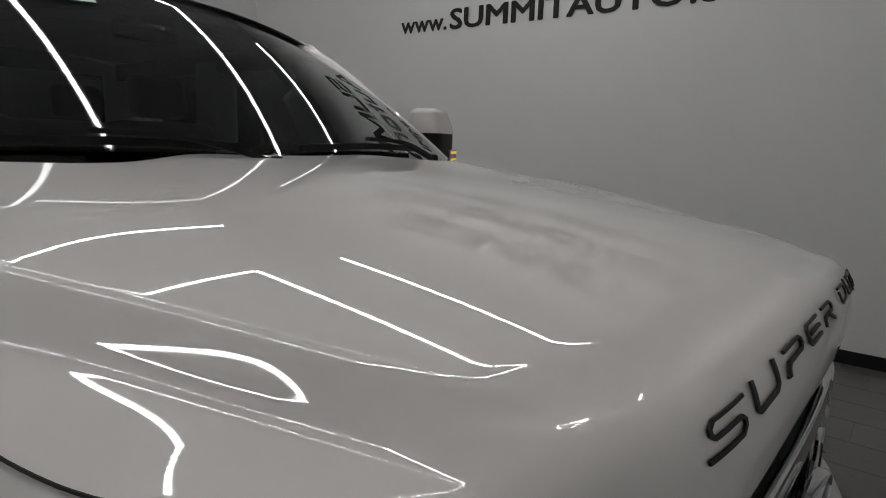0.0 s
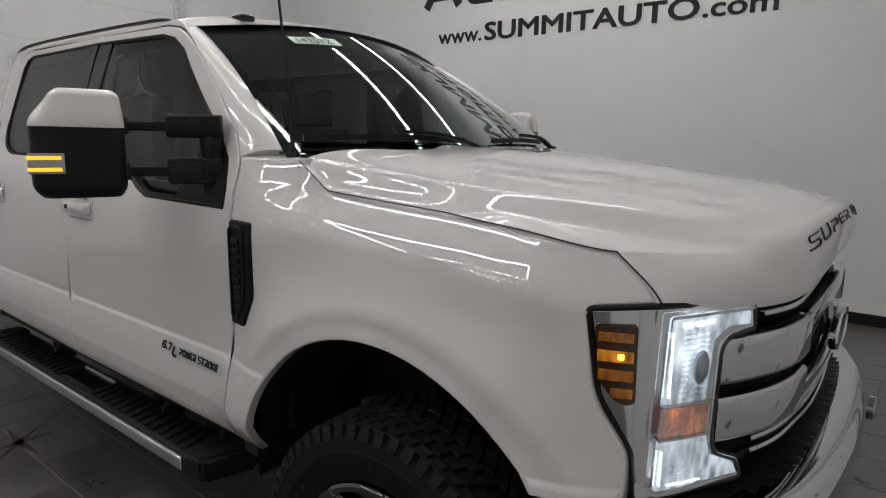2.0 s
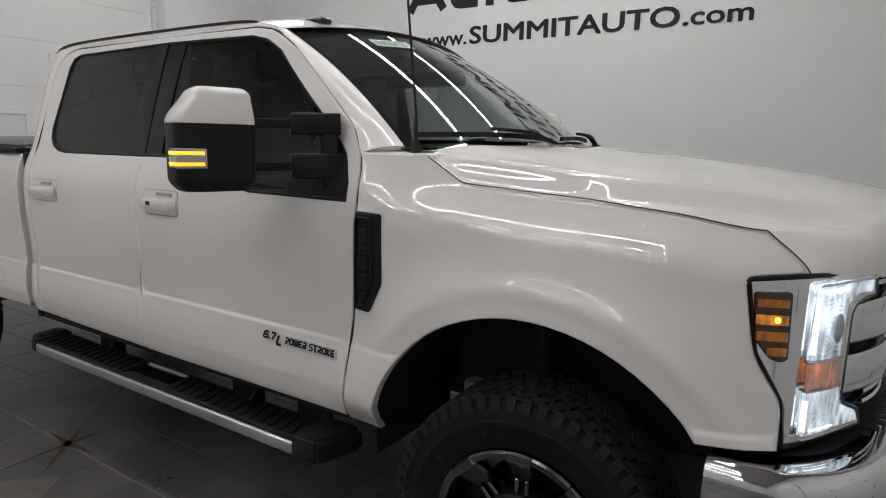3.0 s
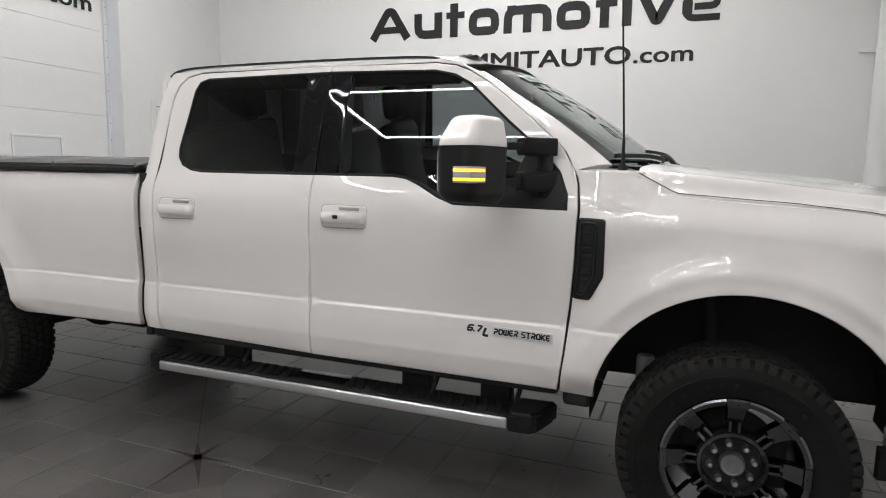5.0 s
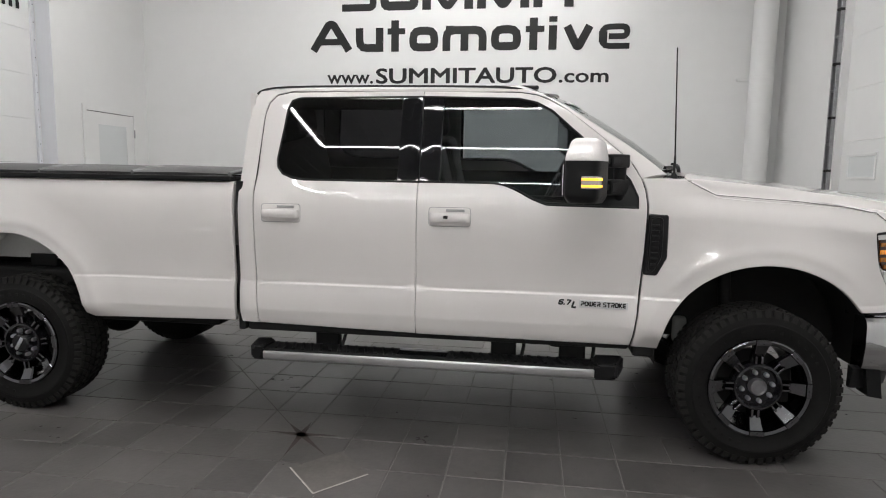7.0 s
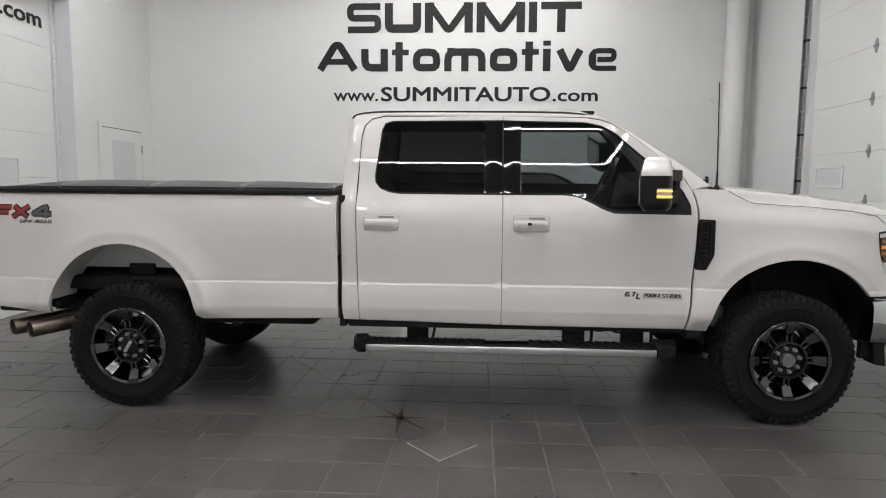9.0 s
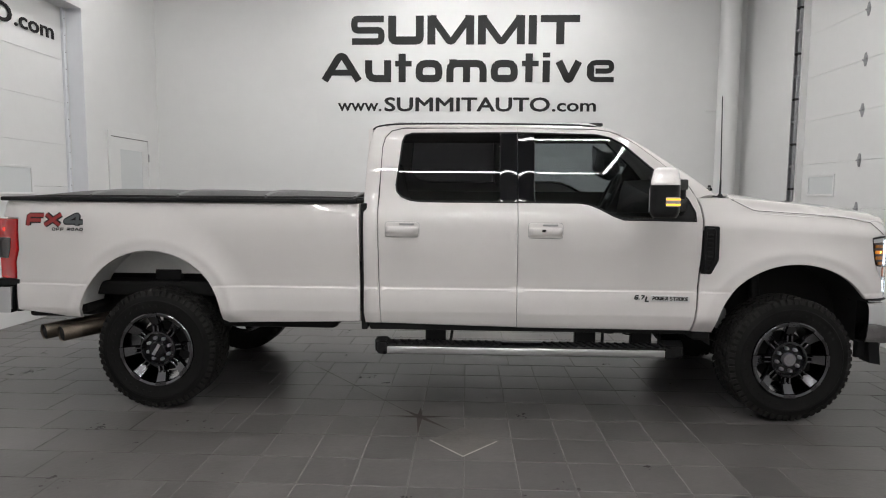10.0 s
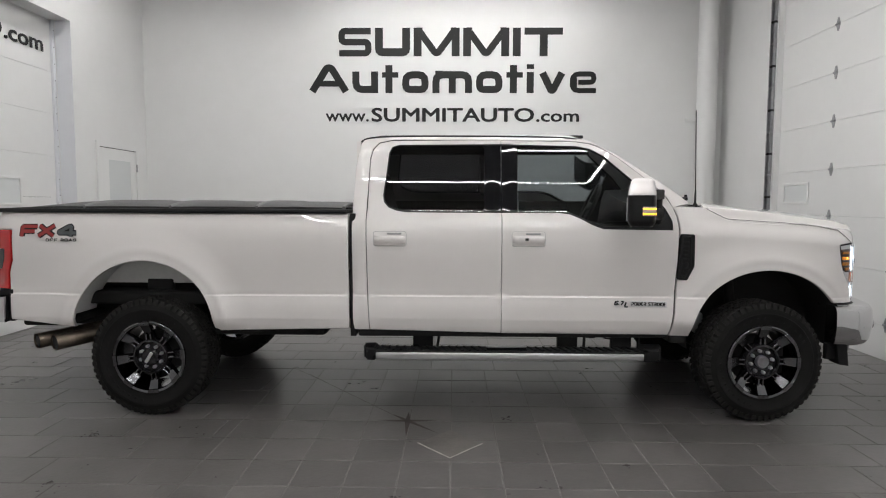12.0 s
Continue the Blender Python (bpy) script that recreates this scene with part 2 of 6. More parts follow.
def panel(name, outline, place, material, parent, label="", gap=0.0013, soft=0.006, depth=0.03, dx=0.05, dz=0.02, flat=False):
    """A pressed panel: its outline in two coordinates, laid on the surface place(a, b, d), d being the depth below the skin.
    Its edges are rounded and turned in."""
    from mathutils.geometry import delaunay_2d_cdt
    o = dense(outline, 0.03)
    if area2(o) < 0:
        o = o[::-1]
    o = inset(o, gap)
    s = inset(o, soft)
    xs, zs = np.array([p[0] for p in s]), np.array([p[1] for p in s])
    pts = [Vector(p) for p in s]
    if not flat:
        seg_a = np.stack([xs, zs], 1)
        seg_d = np.roll(seg_a, -1, 0) - seg_a
        ll = np.maximum((seg_d ** 2).sum(1), 1e-12)
        gx = np.arange(xs.min(), xs.max(), dx)
        gz = np.arange(zs.min(), zs.max(), dz)
        if not zs.max() < 0.88 and not zs.min() > 0.93 and xs.min() < 0:
            gz = np.sort(np.concatenate([gz[abs(gz - 0.908) > 0.022], [0.888, 0.896, 0.902, 0.906, 0.910, 0.914, 0.921, 0.928]]))
        for a in gx:
            for b in gz:
                if inside(s, a, b):
                    w = np.array((a, b)) - seg_a
                    t = np.clip((w * seg_d).sum(1) / ll, 0, 1)
                    if (((w - seg_d * t[:, None]) ** 2).sum(1)).min() > (0.30 * dz) ** 2:
                        pts.append(Vector((a, b)))
    k = len(s)
    vs, es, fs, *_ = delaunay_2d_cdt(pts, [(i, (i + 1) % k) for i in range(k)], [], 0, 1e-6)
    verts, norms, faces = [], [], []
    h = 0.004

    def normal(a, b):
        pa = Vector(place(a + h, b, 0)) - Vector(place(a - h, b, 0))
        pb = Vector(place(a, b + h, 0)) - Vector(place(a, b - h, 0))
        n = pa.cross(pb).normalized()
        out = Vector(place(a, b, 0)) - Vector(place(a, b, 0.01))
        return n if n.dot(out) > 0 else -n

    for v in vs:
        verts.append(place(v.x, v.y, 0))
        norms.append(normal(v.x, v.y))
    for f in fs:
        c = sum((vs[i] for i in f), Vector((0, 0))) / 3
        if inside(s, c.x, c.y):
            faces.append(tuple(f))
    sg = 1
    base = len(verts)
    for ring in (0.7, 0.0):
        q = o if ring == 0.0 else inset(o, soft * 0.3)
        for i, p in enumerate(q):
            verts.append(place(p[0], p[1], soft * (0.3 if ring else 1.0)))
            a, c = q[i - 1], q[(i + 1) % k]
            t2 = Vector((c[1] - a[1], -(c[0] - a[0]))).normalized()
            e3 = (Vector(place(p[0] + t2.x * h, p[1] + t2.y * h, 0)) - Vector(place(p[0], p[1], 0))).normalized()
            n = normal(p[0], p[1])
            norms.append((n * ring + e3 * (1.0 if ring == 0.0 else 0.7)).normalized())
    for p, i in zip(o, range(k)):
        verts.append(place(p[0], p[1], depth))
        norms.append(norms[base + k + i])
    rings = [list(range(k)), *[list(range(base + r * k, base + (r + 1) * k)) for r in range(3)]]
    for r0, r1 in zip(rings, rings[1:]):
        for i in range(k):
            j = (i + 1) % k
            faces.append((r0[i], r0[j], r1[j], r1[i]))
    # turn every face the way its vertices' normals point
    fixed = []
    V = [Vector(v) for v in verts]
    for f in faces:
        n = (V[f[1]] - V[f[0]]).cross(V[f[2]] - V[f[0]])
        fixed.append(f if n.dot(norms[f[0]] + norms[f[1]] + norms[f[2]]) >= 0 else f[::-1])
    me = bpy.data.meshes.new(name)
    me.from_pydata([tuple(v) for v in V], [], fixed)
    me.polygons.foreach_set("use_smooth", [True] * len(me.polygons))
    me.update()
    me.normals_split_custom_set_from_vertices([tuple(n) for n in norms])
    me.materials.append(material)
    ob = new(name, me)
    ob.parent = parent
    if label:
        tagged(ob, label)
    return ob


def writing(name, text, m, size, material, parent=None, depth=0.004, width=None, shear=0.0, bold=0.0, space=1.0):
    """Raised letters in the built-in font, as a mesh; width stretches them to that many metres. m places the lower left corner."""
    cu = bpy.data.curves.new(name, "FONT")
    cu.body, cu.size, cu.extrude, cu.shear, cu.space_character = text, size, depth / 2, shear, space
    cu.resolution_u = 3
    ob = bpy.data.objects.new(name, cu)
    scene.collection.objects.link(ob)
    bpy.context.view_layer.update()
    me = bpy.data.meshes.new_from_object(ob.evaluated_get(bpy.context.evaluated_depsgraph_get()))
    bpy.data.objects.remove(ob)
    n = len(me.vertices)
    co = np.empty(n * 3)
    me.vertices.foreach_get("co", co)
    co = co.reshape(-1, 3)
    polys = [tuple(p.vertices) for p in me.polygons]
    bpy.data.meshes.remove(me)
    # heavier strokes: the outline repeated a little aside, each copy a hair in front of the last
    shifts = [(0, 0)] if not bold else [(bold * math.cos(k * math.pi / 3), bold * math.sin(k * math.pi / 3)) for k in range(6)] + [(0, 0)]
    pts, faces = [], []
    for i, (dx, dy) in enumerate(shifts):
        faces += [tuple(v + n * i for v in p) for p in polys]
        pts.append(co + np.array((dx, dy, 0.0002 * i)))
    co = np.concatenate(pts)
    co[:, 0] -= co[:, 0].min()
    if width:
        co[:, 0] *= width / co[:, 0].max()
    me = bpy.data.meshes.new(name)
    me.from_pydata([tuple(m @ Vector(c)) for c in co], [], faces)
    me.materials.clear()
    me.materials.append(material)
    out = new(name, me)
    if parent:
        out.parent = parent
    return out


# ---- square-cut display letters drawn as strokes; each glyph: width, then strokes in a unit cell ----
GLYPHS = {
    "S": (1.17, [[(1.13, 1.045), (-0.03, 1.045), (-0.03, 0.5), (1.03, 0.5), (1.03, -0.045), (-0.13, -0.045)]], [0.8]),
    "U": (1.24, [[(0, 1.2), (0, 0), (1, 0), (1, 1.2)]]),
    "M": (1.62, [[(0, -0.2), (0, 1.2)], [(1, -0.2), (1, 1.2)], [(0.06, 1.0), (0.46, -0.03), (0.54, -0.03), (0.94, 1.0)], [(-0.02, 1.02), (0.13, 1.02)], [(0.87, 1.02), (1.02, 1.02)]], [1, 1, 0.85, 0.96, 0.96]),
    "I": (0.29, [[(0, -0.2), (0, 1.2)]]),
    "T": (1.35, [[(-0.134, 1.03), (1.12, 1.03)], [(0.5, 1), (0.5, -0.2)]], [0.86, 1]),
    "A": (1.39, [[(-0.03, -0.10), (0.43, 1.0), (0.57, 1.0), (1.03, -0.10)], [(0.2, 0.27), (0.8, 0.27)]], [1, 0.8]),
    "u": (0.92, [[(0, 0.833), (0, 0), (1, 0)], [(1, 0.833), (1, -0.167)]]),
    "t": (0.58, [[(0.37, 1.13), (0.37, -0.167)], [(-0.38, 0.675), (1.38, 0.675)]], [1, 0.75]),
    "o": (0.94, [[(0.5, 0), (1, 0), (1, 0.68), (0, 0.68), (0, 0), (0.5, 0)]]),
    "m": (1.41, [[(0, -0.167), (0, 0.68), (1, 0.68), (1, -0.167)], [(0.5, 0.68), (0.5, -0.167)], [(-0.02, 0.70), (0.2, 0.70)]]),
    "i": (0.27, [[(0, -0.167), (0, 0.81)], [(0, 0.95), (0, 1.167)]]),
    "v": (0.98, [[(0.03, 0.775), (0.45, -0.03), (0.55, -0.03), (0.97, 0.775)]]),
    "e": (0.93, [[(1.18, -0.05), (-0.055, -0.05), (-0.055, 0.717), (1.055, 0.717), (1.055, 0.333), (0.25, 0.333)], [(0, 0.1), (0, 0.55)]], [0.7, 1]),
    "P": (1.25, [[(0, -0.12), (0, 0.0)], [(0.0, 1), (1, 1), (1, 0.42), (0.05, 0.42), (0.05, -0.1)]]),
    "E": (1.20, [[(1, 1), (0, 1), (0, 0), (1, 0)], [(0.12, 0.5), (0.95, 0.5)]]),
    "R": (1.25, [[(0.0, 1), (1, 1), (1, 0.45), (0.05, 0.45), (0.05, -0.1)], [(0.45, 0.45), (1.0, -0.1)]]),
    "D": (1.25, [[(0.0, 0.8), (0.0, 0), (0.75, 0), (1, 0.25), (1, 1), (0.0, 1)]]),
    "O": (1.25, [[(0.5, 0), (1, 0), (1, 1), (0, 1), (0, 0), (0.5, 0)]]),
    "W": (1.55, [[(0, 1.1), (0, 0), (1, 0), (1, 1.1)], [(0.5, 1.1), (0.5, 0)]]),
    "K": (1.25, [[(0, -0.12), (0, 1.12)], [(1.05, 1.1), (0.12, 0.5), (1.05, -0.1)]]),
    "F": (1.30, [[(1.12, 1), (0, 1), (0, -0.2)], [(0.1, 0.44), (0.95, 0.44)]]),
    "X": (1.50, [[(0.02, 1.14), (0.98, -0.14)], [(0.98, 1.14), (0.02, -0.14)]]),
    "4": (1.35, [[(0.74, -0.2), (0.74, 1.03), (0.60, 1.03), (0.0, 0.36), (0.0, 0.25), (1.12, 0.25)]]),
    "6": (1.20, [[(1.05, 1), (0, 1), (0, 0), (1, 0), (1, 0.5), (0.05, 0.5)]]),
    "7": (1.15, [[(-0.1, 1), (1, 1), (0.45, -0.12)]]),
    "L": (1.10, [[(0, 1.12), (0, 0), (1.1, 0)]]),
    ".": (0.28, [[(0.5, -0.15), (0.5, 0.15)]]),
    "Y": (1.25, [[(0, 1.1), (0.5, 0.48), (1, 1.1)], [(0.5, 0.48), (0.5, -0.12)]]),
}


def soft_line(pts, r, n=3):
    out = [Vector(pts[0])]
    for a, b, c in zip(pts, pts[1:], pts[2:]):
        a, b, c = Vector(a), Vector(b), Vector(c)
        l = min(r, (a - b).length * 0.48, (c - b).length * 0.48)
        p, q = b + (a - b).normalized() * l, b + (c - b).normalized() * l
        out += [p.lerp(b, j / n).lerp(b.lerp(q, j / n), j / n) for j in range(n + 1)]
    return out + [Vector(pts[-1])]


def ribbon(bm, pts, t, lay, step=None, depth=0.006):
    """A flat stroke of width t along 2D pts, raised by depth and laid by lay(a, b, h)."""
    if step:
        d = []
        for a, b in zip(pts, pts[1:]):
            k = max(1, int((b - a).length / step))
            d += [a.lerp(b, i / k) for i in range(k)]
        pts = d + [pts[-1]]
    L, R = [], []
    n = len(pts)
    for i, p in enumerate(pts):
        d1 = (pts[i] - pts[i - 1]).normalized() if i else (pts[1] - pts[0]).normalized()
        d2 = (pts[i + 1] - pts[i]).normalized() if i < n - 1 else d1
        n1 = Vector((-d1.y, d1.x)) + Vector((-d2.y, d2.x))
        n1 = n1 / max(n1.length_squared * 0.5, 0.4)
        L.append(p + n1 * t / 2), R.append(p - n1 * t / 2)
    rows = [[bm.verts.new(lay(q.x, q.y, h)) for q in side] for h in (0, depth) for side in (L, R)]
    l0, r0, l1, r1 = rows
    for i in range(n - 1):
        bm.faces.new((l1[i], r1[i], r1[i + 1], l1[i + 1]))
        bm.faces.new((l0[i], l1[i], l1[i + 1], l0[i + 1]))
        bm.faces.new((r0[i], r0[i + 1], r1[i + 1], r1[i]))
    bm.faces.new((l0[0], r0[0], r1[0], l1[0]))
    bm.faces.new((l0[-1], l1[-1], r1[-1], r0[-1]))


def display_text(name, text, height, width, lay, material, parent=None, weight=0.24, corner=0.25, gap=0.17, slant=0.0, step=None, depth=0.006, n=3, split=False):
    """Words in the square-cut letters above; lay(a, b, h) puts a point of the plane into the room."""
    bm = bmesh.new()
    total = sum(0.6 if c == " " else GLYPHS[c][0] for c in text) + gap * (len(text) - 1)
    kx = width / (total * height)
    x = 0.0
    for c in text:
        if c == " ":
            x += 0.6 + gap
            continue
        w, strokes = GLYPHS[c][:2]
        share = GLYPHS[c][2] if len(GLYPHS[c]) > 2 else [1] * len(strokes)
        iw = w - weight
        for lift, st in enumerate(strokes):
            pts = [((x + weight / 2 + a * iw) * height * kx, (weight / 2 + b * (1 - weight)) * height) for a, b in st]
            pts = [(a + slant * b, b) for a, b in pts]
            ribbon(bm, soft_line(pts, corner * height, n), weight * height * share[lift], lay, step, depth + 0.0008 * lift)
        x += w + gap
        if split:
            part(name, bm, material, parent)
            bm = bmesh.new()
    if split:
        bm.free()
        return parent
    return part(name, bm, material, parent)

# ---- the room ----
def slab(name, x0, x1, y0, y1, z0, z1, material, label, category):
    bm = bmesh.new()
    box(bm, x0, x1, y0, y1, z0, z1)
    return tagged(part(name, bm, material), label, category, kind="structure")


T = 0.2
slab("wall_north", ROOM_W - T, ROOM_E + T, ROOM_N, ROOM_N + T, -0.1, ROOM_H, WALL, "smooth white painted showroom wall with large black lettering", "wall")
slab("wall_south", ROOM_W - T, ROOM_E + T, ROOM_S - T, ROOM_S, -0.1, ROOM_H, WALL, "plain white painted showroom wall", "wall")


def wall_with_door(name, x0, x1, y0, y1, top, label):
    """A wall along y with one tall opening from the floor."""
    bm = bmesh.new()
    box(bm, x0, x1, ROOM_S, y0, -0.1, ROOM_H)
    box(bm, x0, x1, y1, ROOM_N, -0.1, ROOM_H)
    box(bm, x0, x1, y0, y1, top, ROOM_H)
    return tagged(part(name, bm, WALL), label, "wall", kind="structure")


wall_with_door("wall_west", ROOM_W - 0.34, ROOM_W, -1.6, 2.77, 3.94, "white painted wall with a deep overhead door opening")
wall_with_door("wall_east", ROOM_E, ROOM_E + T, -2.2, 3.0, 4.6, "white painted wall around an overhead door")

bm = bmesh.new()
box(bm, ROOM_W - 0.4, ROOM_E + 0.3, ROOM_S - 0.2, ROOM_N + 0.2, ROOM_H, ROOM_H + 0.1)
x = ROOM_W
while x < ROOM_E:
    box(bm, x, x + 0.045, ROOM_S, ROOM_N, ROOM_H - 0.03, ROOM_H)
    x += 0.3
tagged(part("ceiling", bm, CEILING_M), "grey ribbed metal ceiling", "ceiling", kind="structure")

# dark baseboard along the north wall
bm = bmesh.new()
box(bm, ROOM_W, ROOM_E, ROOM_N - 0.012, ROOM_N, 0.0, 0.11, 0.003)
tagged(part("baseboard", bm, BLACK_PLASTIC), "black rubber baseboard at the foot of the wall", "baseboard", kind="structure")

# wall lettering
def on_wall(x0, z0):
    return lambda a, b, h: (x0 + a, ROOM_N - h, z0 + b)


for text, z, height, width, x, wt in (("SUMMIT", 3.922, 0.445, 3.60, -4.105, 0.285), ("Automotive", 3.340, 0.455, 4.61, -4.575, 0.25)):
    ob = display_text("wall_lettering", text, height, width, on_wall(x, z), BLACK_VINYL, weight=wt, gap=0.117 if text == "SUMMIT" else 0.14, corner=0.14 if text == "SUMMIT" else 0.24)
    tagged(ob, "large black vinyl lettering on the white wall", "lettering", "wall lettering", "structure")


def url_sign(m, tag):
    """The address line: light ends and a bold middle, in one run."""
    for text, x, size, width, bold in (("www.", 0.0, 0.27, 0.70, 0.004), ("SUMMITAUTO", 0.745, 0.302, 2.63, 0.007), (".com", 3.405, 0.27, 0.69, 0.005)):
        ob = writing("wall_lettering", text, m @ pose(x, 0, 0, 90, 0, 0), size, BLACK_VINYL, width=width, depth=0.006, bold=bold)
        tagged(ob, "black vinyl web address lettering on the " + tag, "lettering", "wall lettering", "structure")


url_sign(pose(-4.323, ROOM_N - 0.004, 2.890), "white wall")
url_sign(pose(ROOM_W - 0.236, -1.53, 3.495, 0, 0, 90), "white overhead door")

# ---- overhead doors ----
def overhead_door(name, x, face, y0, y1, top, seams, label):
    """Sectional door: panels with a joint between, in the plane x, seen from the side face (+1 or -1)."""
    d = thing(name, label, "overhead door", (x, (y0 + y1) / 2, 0), kind="structure")
    zs = [0.0] + [z for z in seams if z < top] + [top]
    for a, b in zip(zs, zs[1:]):
        bm = bmesh.new()
        box(bm, -0.022, 0.022, (y0 - y1) / 2, (y1 - y0) / 2, a + 0.0012, b - 0.0012, 0.0025, seg=2)
        part("door_section", bm, DOOR_WHITE, d)
    return d


WEST_X = ROOM_W - 0.27
EAST_X = ROOM_E + 0.10
west = overhead_door("door_1", WEST_X, 1, -1.6, 2.77, 3.94, (0.545, 1.09, 1.635, 2.18, 2.725, 3.27), "white sectional overhead door with small windows, closed")
east = overhead_door("door_2", EAST_X, -1, -2.2, 3.02, 4.62, (0.36, 0.90, 1.44, 1.98, 2.53, 3.08, 3.62, 4.17), "white sectional overhead door with steel hinges, closed")


def door_light(door, dx, y0, y1, z0, z1):
    """A small window: a raised frame and a pane."""
    y0, y1 = y0 - door.location.y, y1 - door.location.y
    bm = bmesh.new()
    for a, b, c, d in ((y0, y1, z0, z0 + 0.03), (y0, y1, z1 - 0.03, z1), (y0, y0 + 0.03, z0 + 0.03, z1 - 0.03), (y1 - 0.03, y1, z0 + 0.03, z1 - 0.03)):
        box(bm, min(dx, dx * 1.6), max(dx, dx * 1.6), a, b, c, d, 0.003, seg=1)
    fr = part("window_frame", bm, DOOR_WHITE, door)
    bm = bmesh.new()
    box(bm, min(dx * 0.95, dx * 1.12), max(dx * 0.95, dx * 1.12), y0 + 0.03, y1 - 0.03, z0 + 0.03, z1 - 0.03)
    part("pane", bm, PANE, fr)


for k in range(4):
    door_light(west, 0.022, 1.42 - 1.0 * k, 2.06 - 1.0 * k, 1.53, 1.88)
door_light(east, -0.022, 2.27, 2.85, 1.575, 1.845)

for y in (1.84, 0.80, -0.24, -1.28):
    for z in (0.36, 0.90, 1.44, 1.98, 2.53, 3.08, 3.62, 4.17):
        bm = bmesh.new()
        vs = []
        for a, b in ((-0.012, -0.075), (0.012, -0.075), (0.035, -0.012), (0.035, 0.012), (0.012, 0.075), (-0.012, 0.075), (-0.035, 0.012), (-0.035, -0.012)):
            vs.append((a, b))
        lo = [bm.verts.new((-0.022, y + a - east.location.y, z + b)) for a, b in vs]
        hi = [bm.verts.new((-0.027, y + a - east.location.y, z + b)) for a, b in vs]
        bm.faces.new(hi), bm.faces.new(lo[::-1])
        for i in range(8):
            bm.faces.new((lo[i], lo[(i + 1) % 8], hi[(i + 1) % 8], hi[i]))
        h = part("hinge", bm, STEEL, east, "galvanised steel hinge")
        bm = bmesh.new()
        sweep(bm, [(-0.034, y - 0.03 - east.location.y, z), (-0.034, y + 0.03 - east.location.y, z)], disc(0.011, 8))
        part("hinge_pin", bm, STEEL, h, smooth=40)

# steel track beside the east door
track = thing("door_track", "galvanised steel door track with bolts, fixed beside the overhead door", "door track", (ROOM_E, 3.06, 0), kind="structure")
bm = bmesh.new()
box(bm, -0.035, 0.0, -0.025, 0.0, 0.0, 5.4, 0.002, seg=1)
part("track_rail", bm, STEEL, track)
bm = bmesh.new()
box(bm, -0.055, 0.0, 0.035, 0.055, 0.0, 5.4, 0.002, seg=1)
part("track_rail", bm, STEEL, track)
for i in range(18):
    z = 0.22 + 0.29 * i
    bm = bmesh.new()
    box(bm, -0.05, -0.001, -0.03, 0.05, z - 0.014, z + 0.014, 0.003, seg=1)
    box(bm, -0.062, -0.05, 0.0 if i % 2 else 0.02, 0.026 if i % 2 else 0.04, z - 0.012, z + 0.012, 0.003, seg=1)
    part("track_bracket", bm, UNDER if i % 2 else STEEL, track)

# edge trim of the west door: screw strip
bm = bmesh.new()
box(bm, WEST_X + 0.022, WEST_X + 0.06, 2.715, 2.768, 0.0, 3.94, 0.003, seg=1)
strip = tagged(part("trim", bm, WALL_GREY), "pale grey door stop strip with screws", "trim", kind="structure")
for i in range(18):
    bm = bmesh.new()
    lathe(bm, [(0.008, 0.0), (0.007, 0.004), (0.0, 0.005)], Matrix.Translation((WEST_X + 0.06, 2.74, 0.15 + 0.215 * i)) @ pose(0, 0, 0, 0, 90, 0), 8)
    part("screw", bm, STEEL, strip)
bm = bmesh.new()
box(bm, ROOM_W - 0.20, ROOM_W + 0.003, 2.764, 2.7705, 0.0, 3.94)
tagged(part("jamb", bm, WALL_GREY), "pale grey painted door jamb", "trim", kind="structure")

# white service door in the west wall, close to the corner
sd = thing("door_3", "white service door with a small frosted window, closed", "door", (ROOM_W, 3.81, 0), kind="structure")
bm = bmesh.new()
box(bm, 0.0, 0.022, -0.575, -0.50, 0.0, 2.44, 0.003, seg=1)
box(bm, 0.0, 0.022, 0.50, 0.575, 0.0, 2.44, 0.003, seg=1)
box(bm, 0.0, 0.022, -0.50, 0.50, 2.365, 2.44, 0.003, seg=1)
part("door_frame", bm, DOOR_WHITE, sd)
bm = bmesh.new()
for a in ((-0.495, -0.27, 0.01, 2.355), (0.33, 0.495, 0.01, 2.355), (-0.27, 0.33, 0.01, 1.32), (-0.27, 0.33, 2.19, 2.355)):
    box(bm, 0.0, 0.012, *a)
leaf = part("door_leaf", bm, DOOR_WHITE, sd)
# dark strips laid in for the shade in the gap round the leaf
bm = bmesh.new()
box(bm, 0.0, 0.016, -0.50, 0.50, 2.357, 2.364)
box(bm, 0.0, 0.016, -0.4995, -0.4965, 0.01, 2.356)
part("leaf_gap_shade", bm, UNDER, sd)
bm = bmesh.new()
box(bm, 0.0, 0.007, -0.27, 0.33, 1.32, 2.19)
part("pane", bm, PANE, leaf)
for z in (0.35, 1.2, 2.1):
    bm = bmesh.new()
    lathe(bm, [(0.011, -0.06), (0.011, 0.06)], Matrix.Translation((0.026, 0.50, z)), 10)
    part("hinge", bm, STEEL, leaf, "steel hinge")

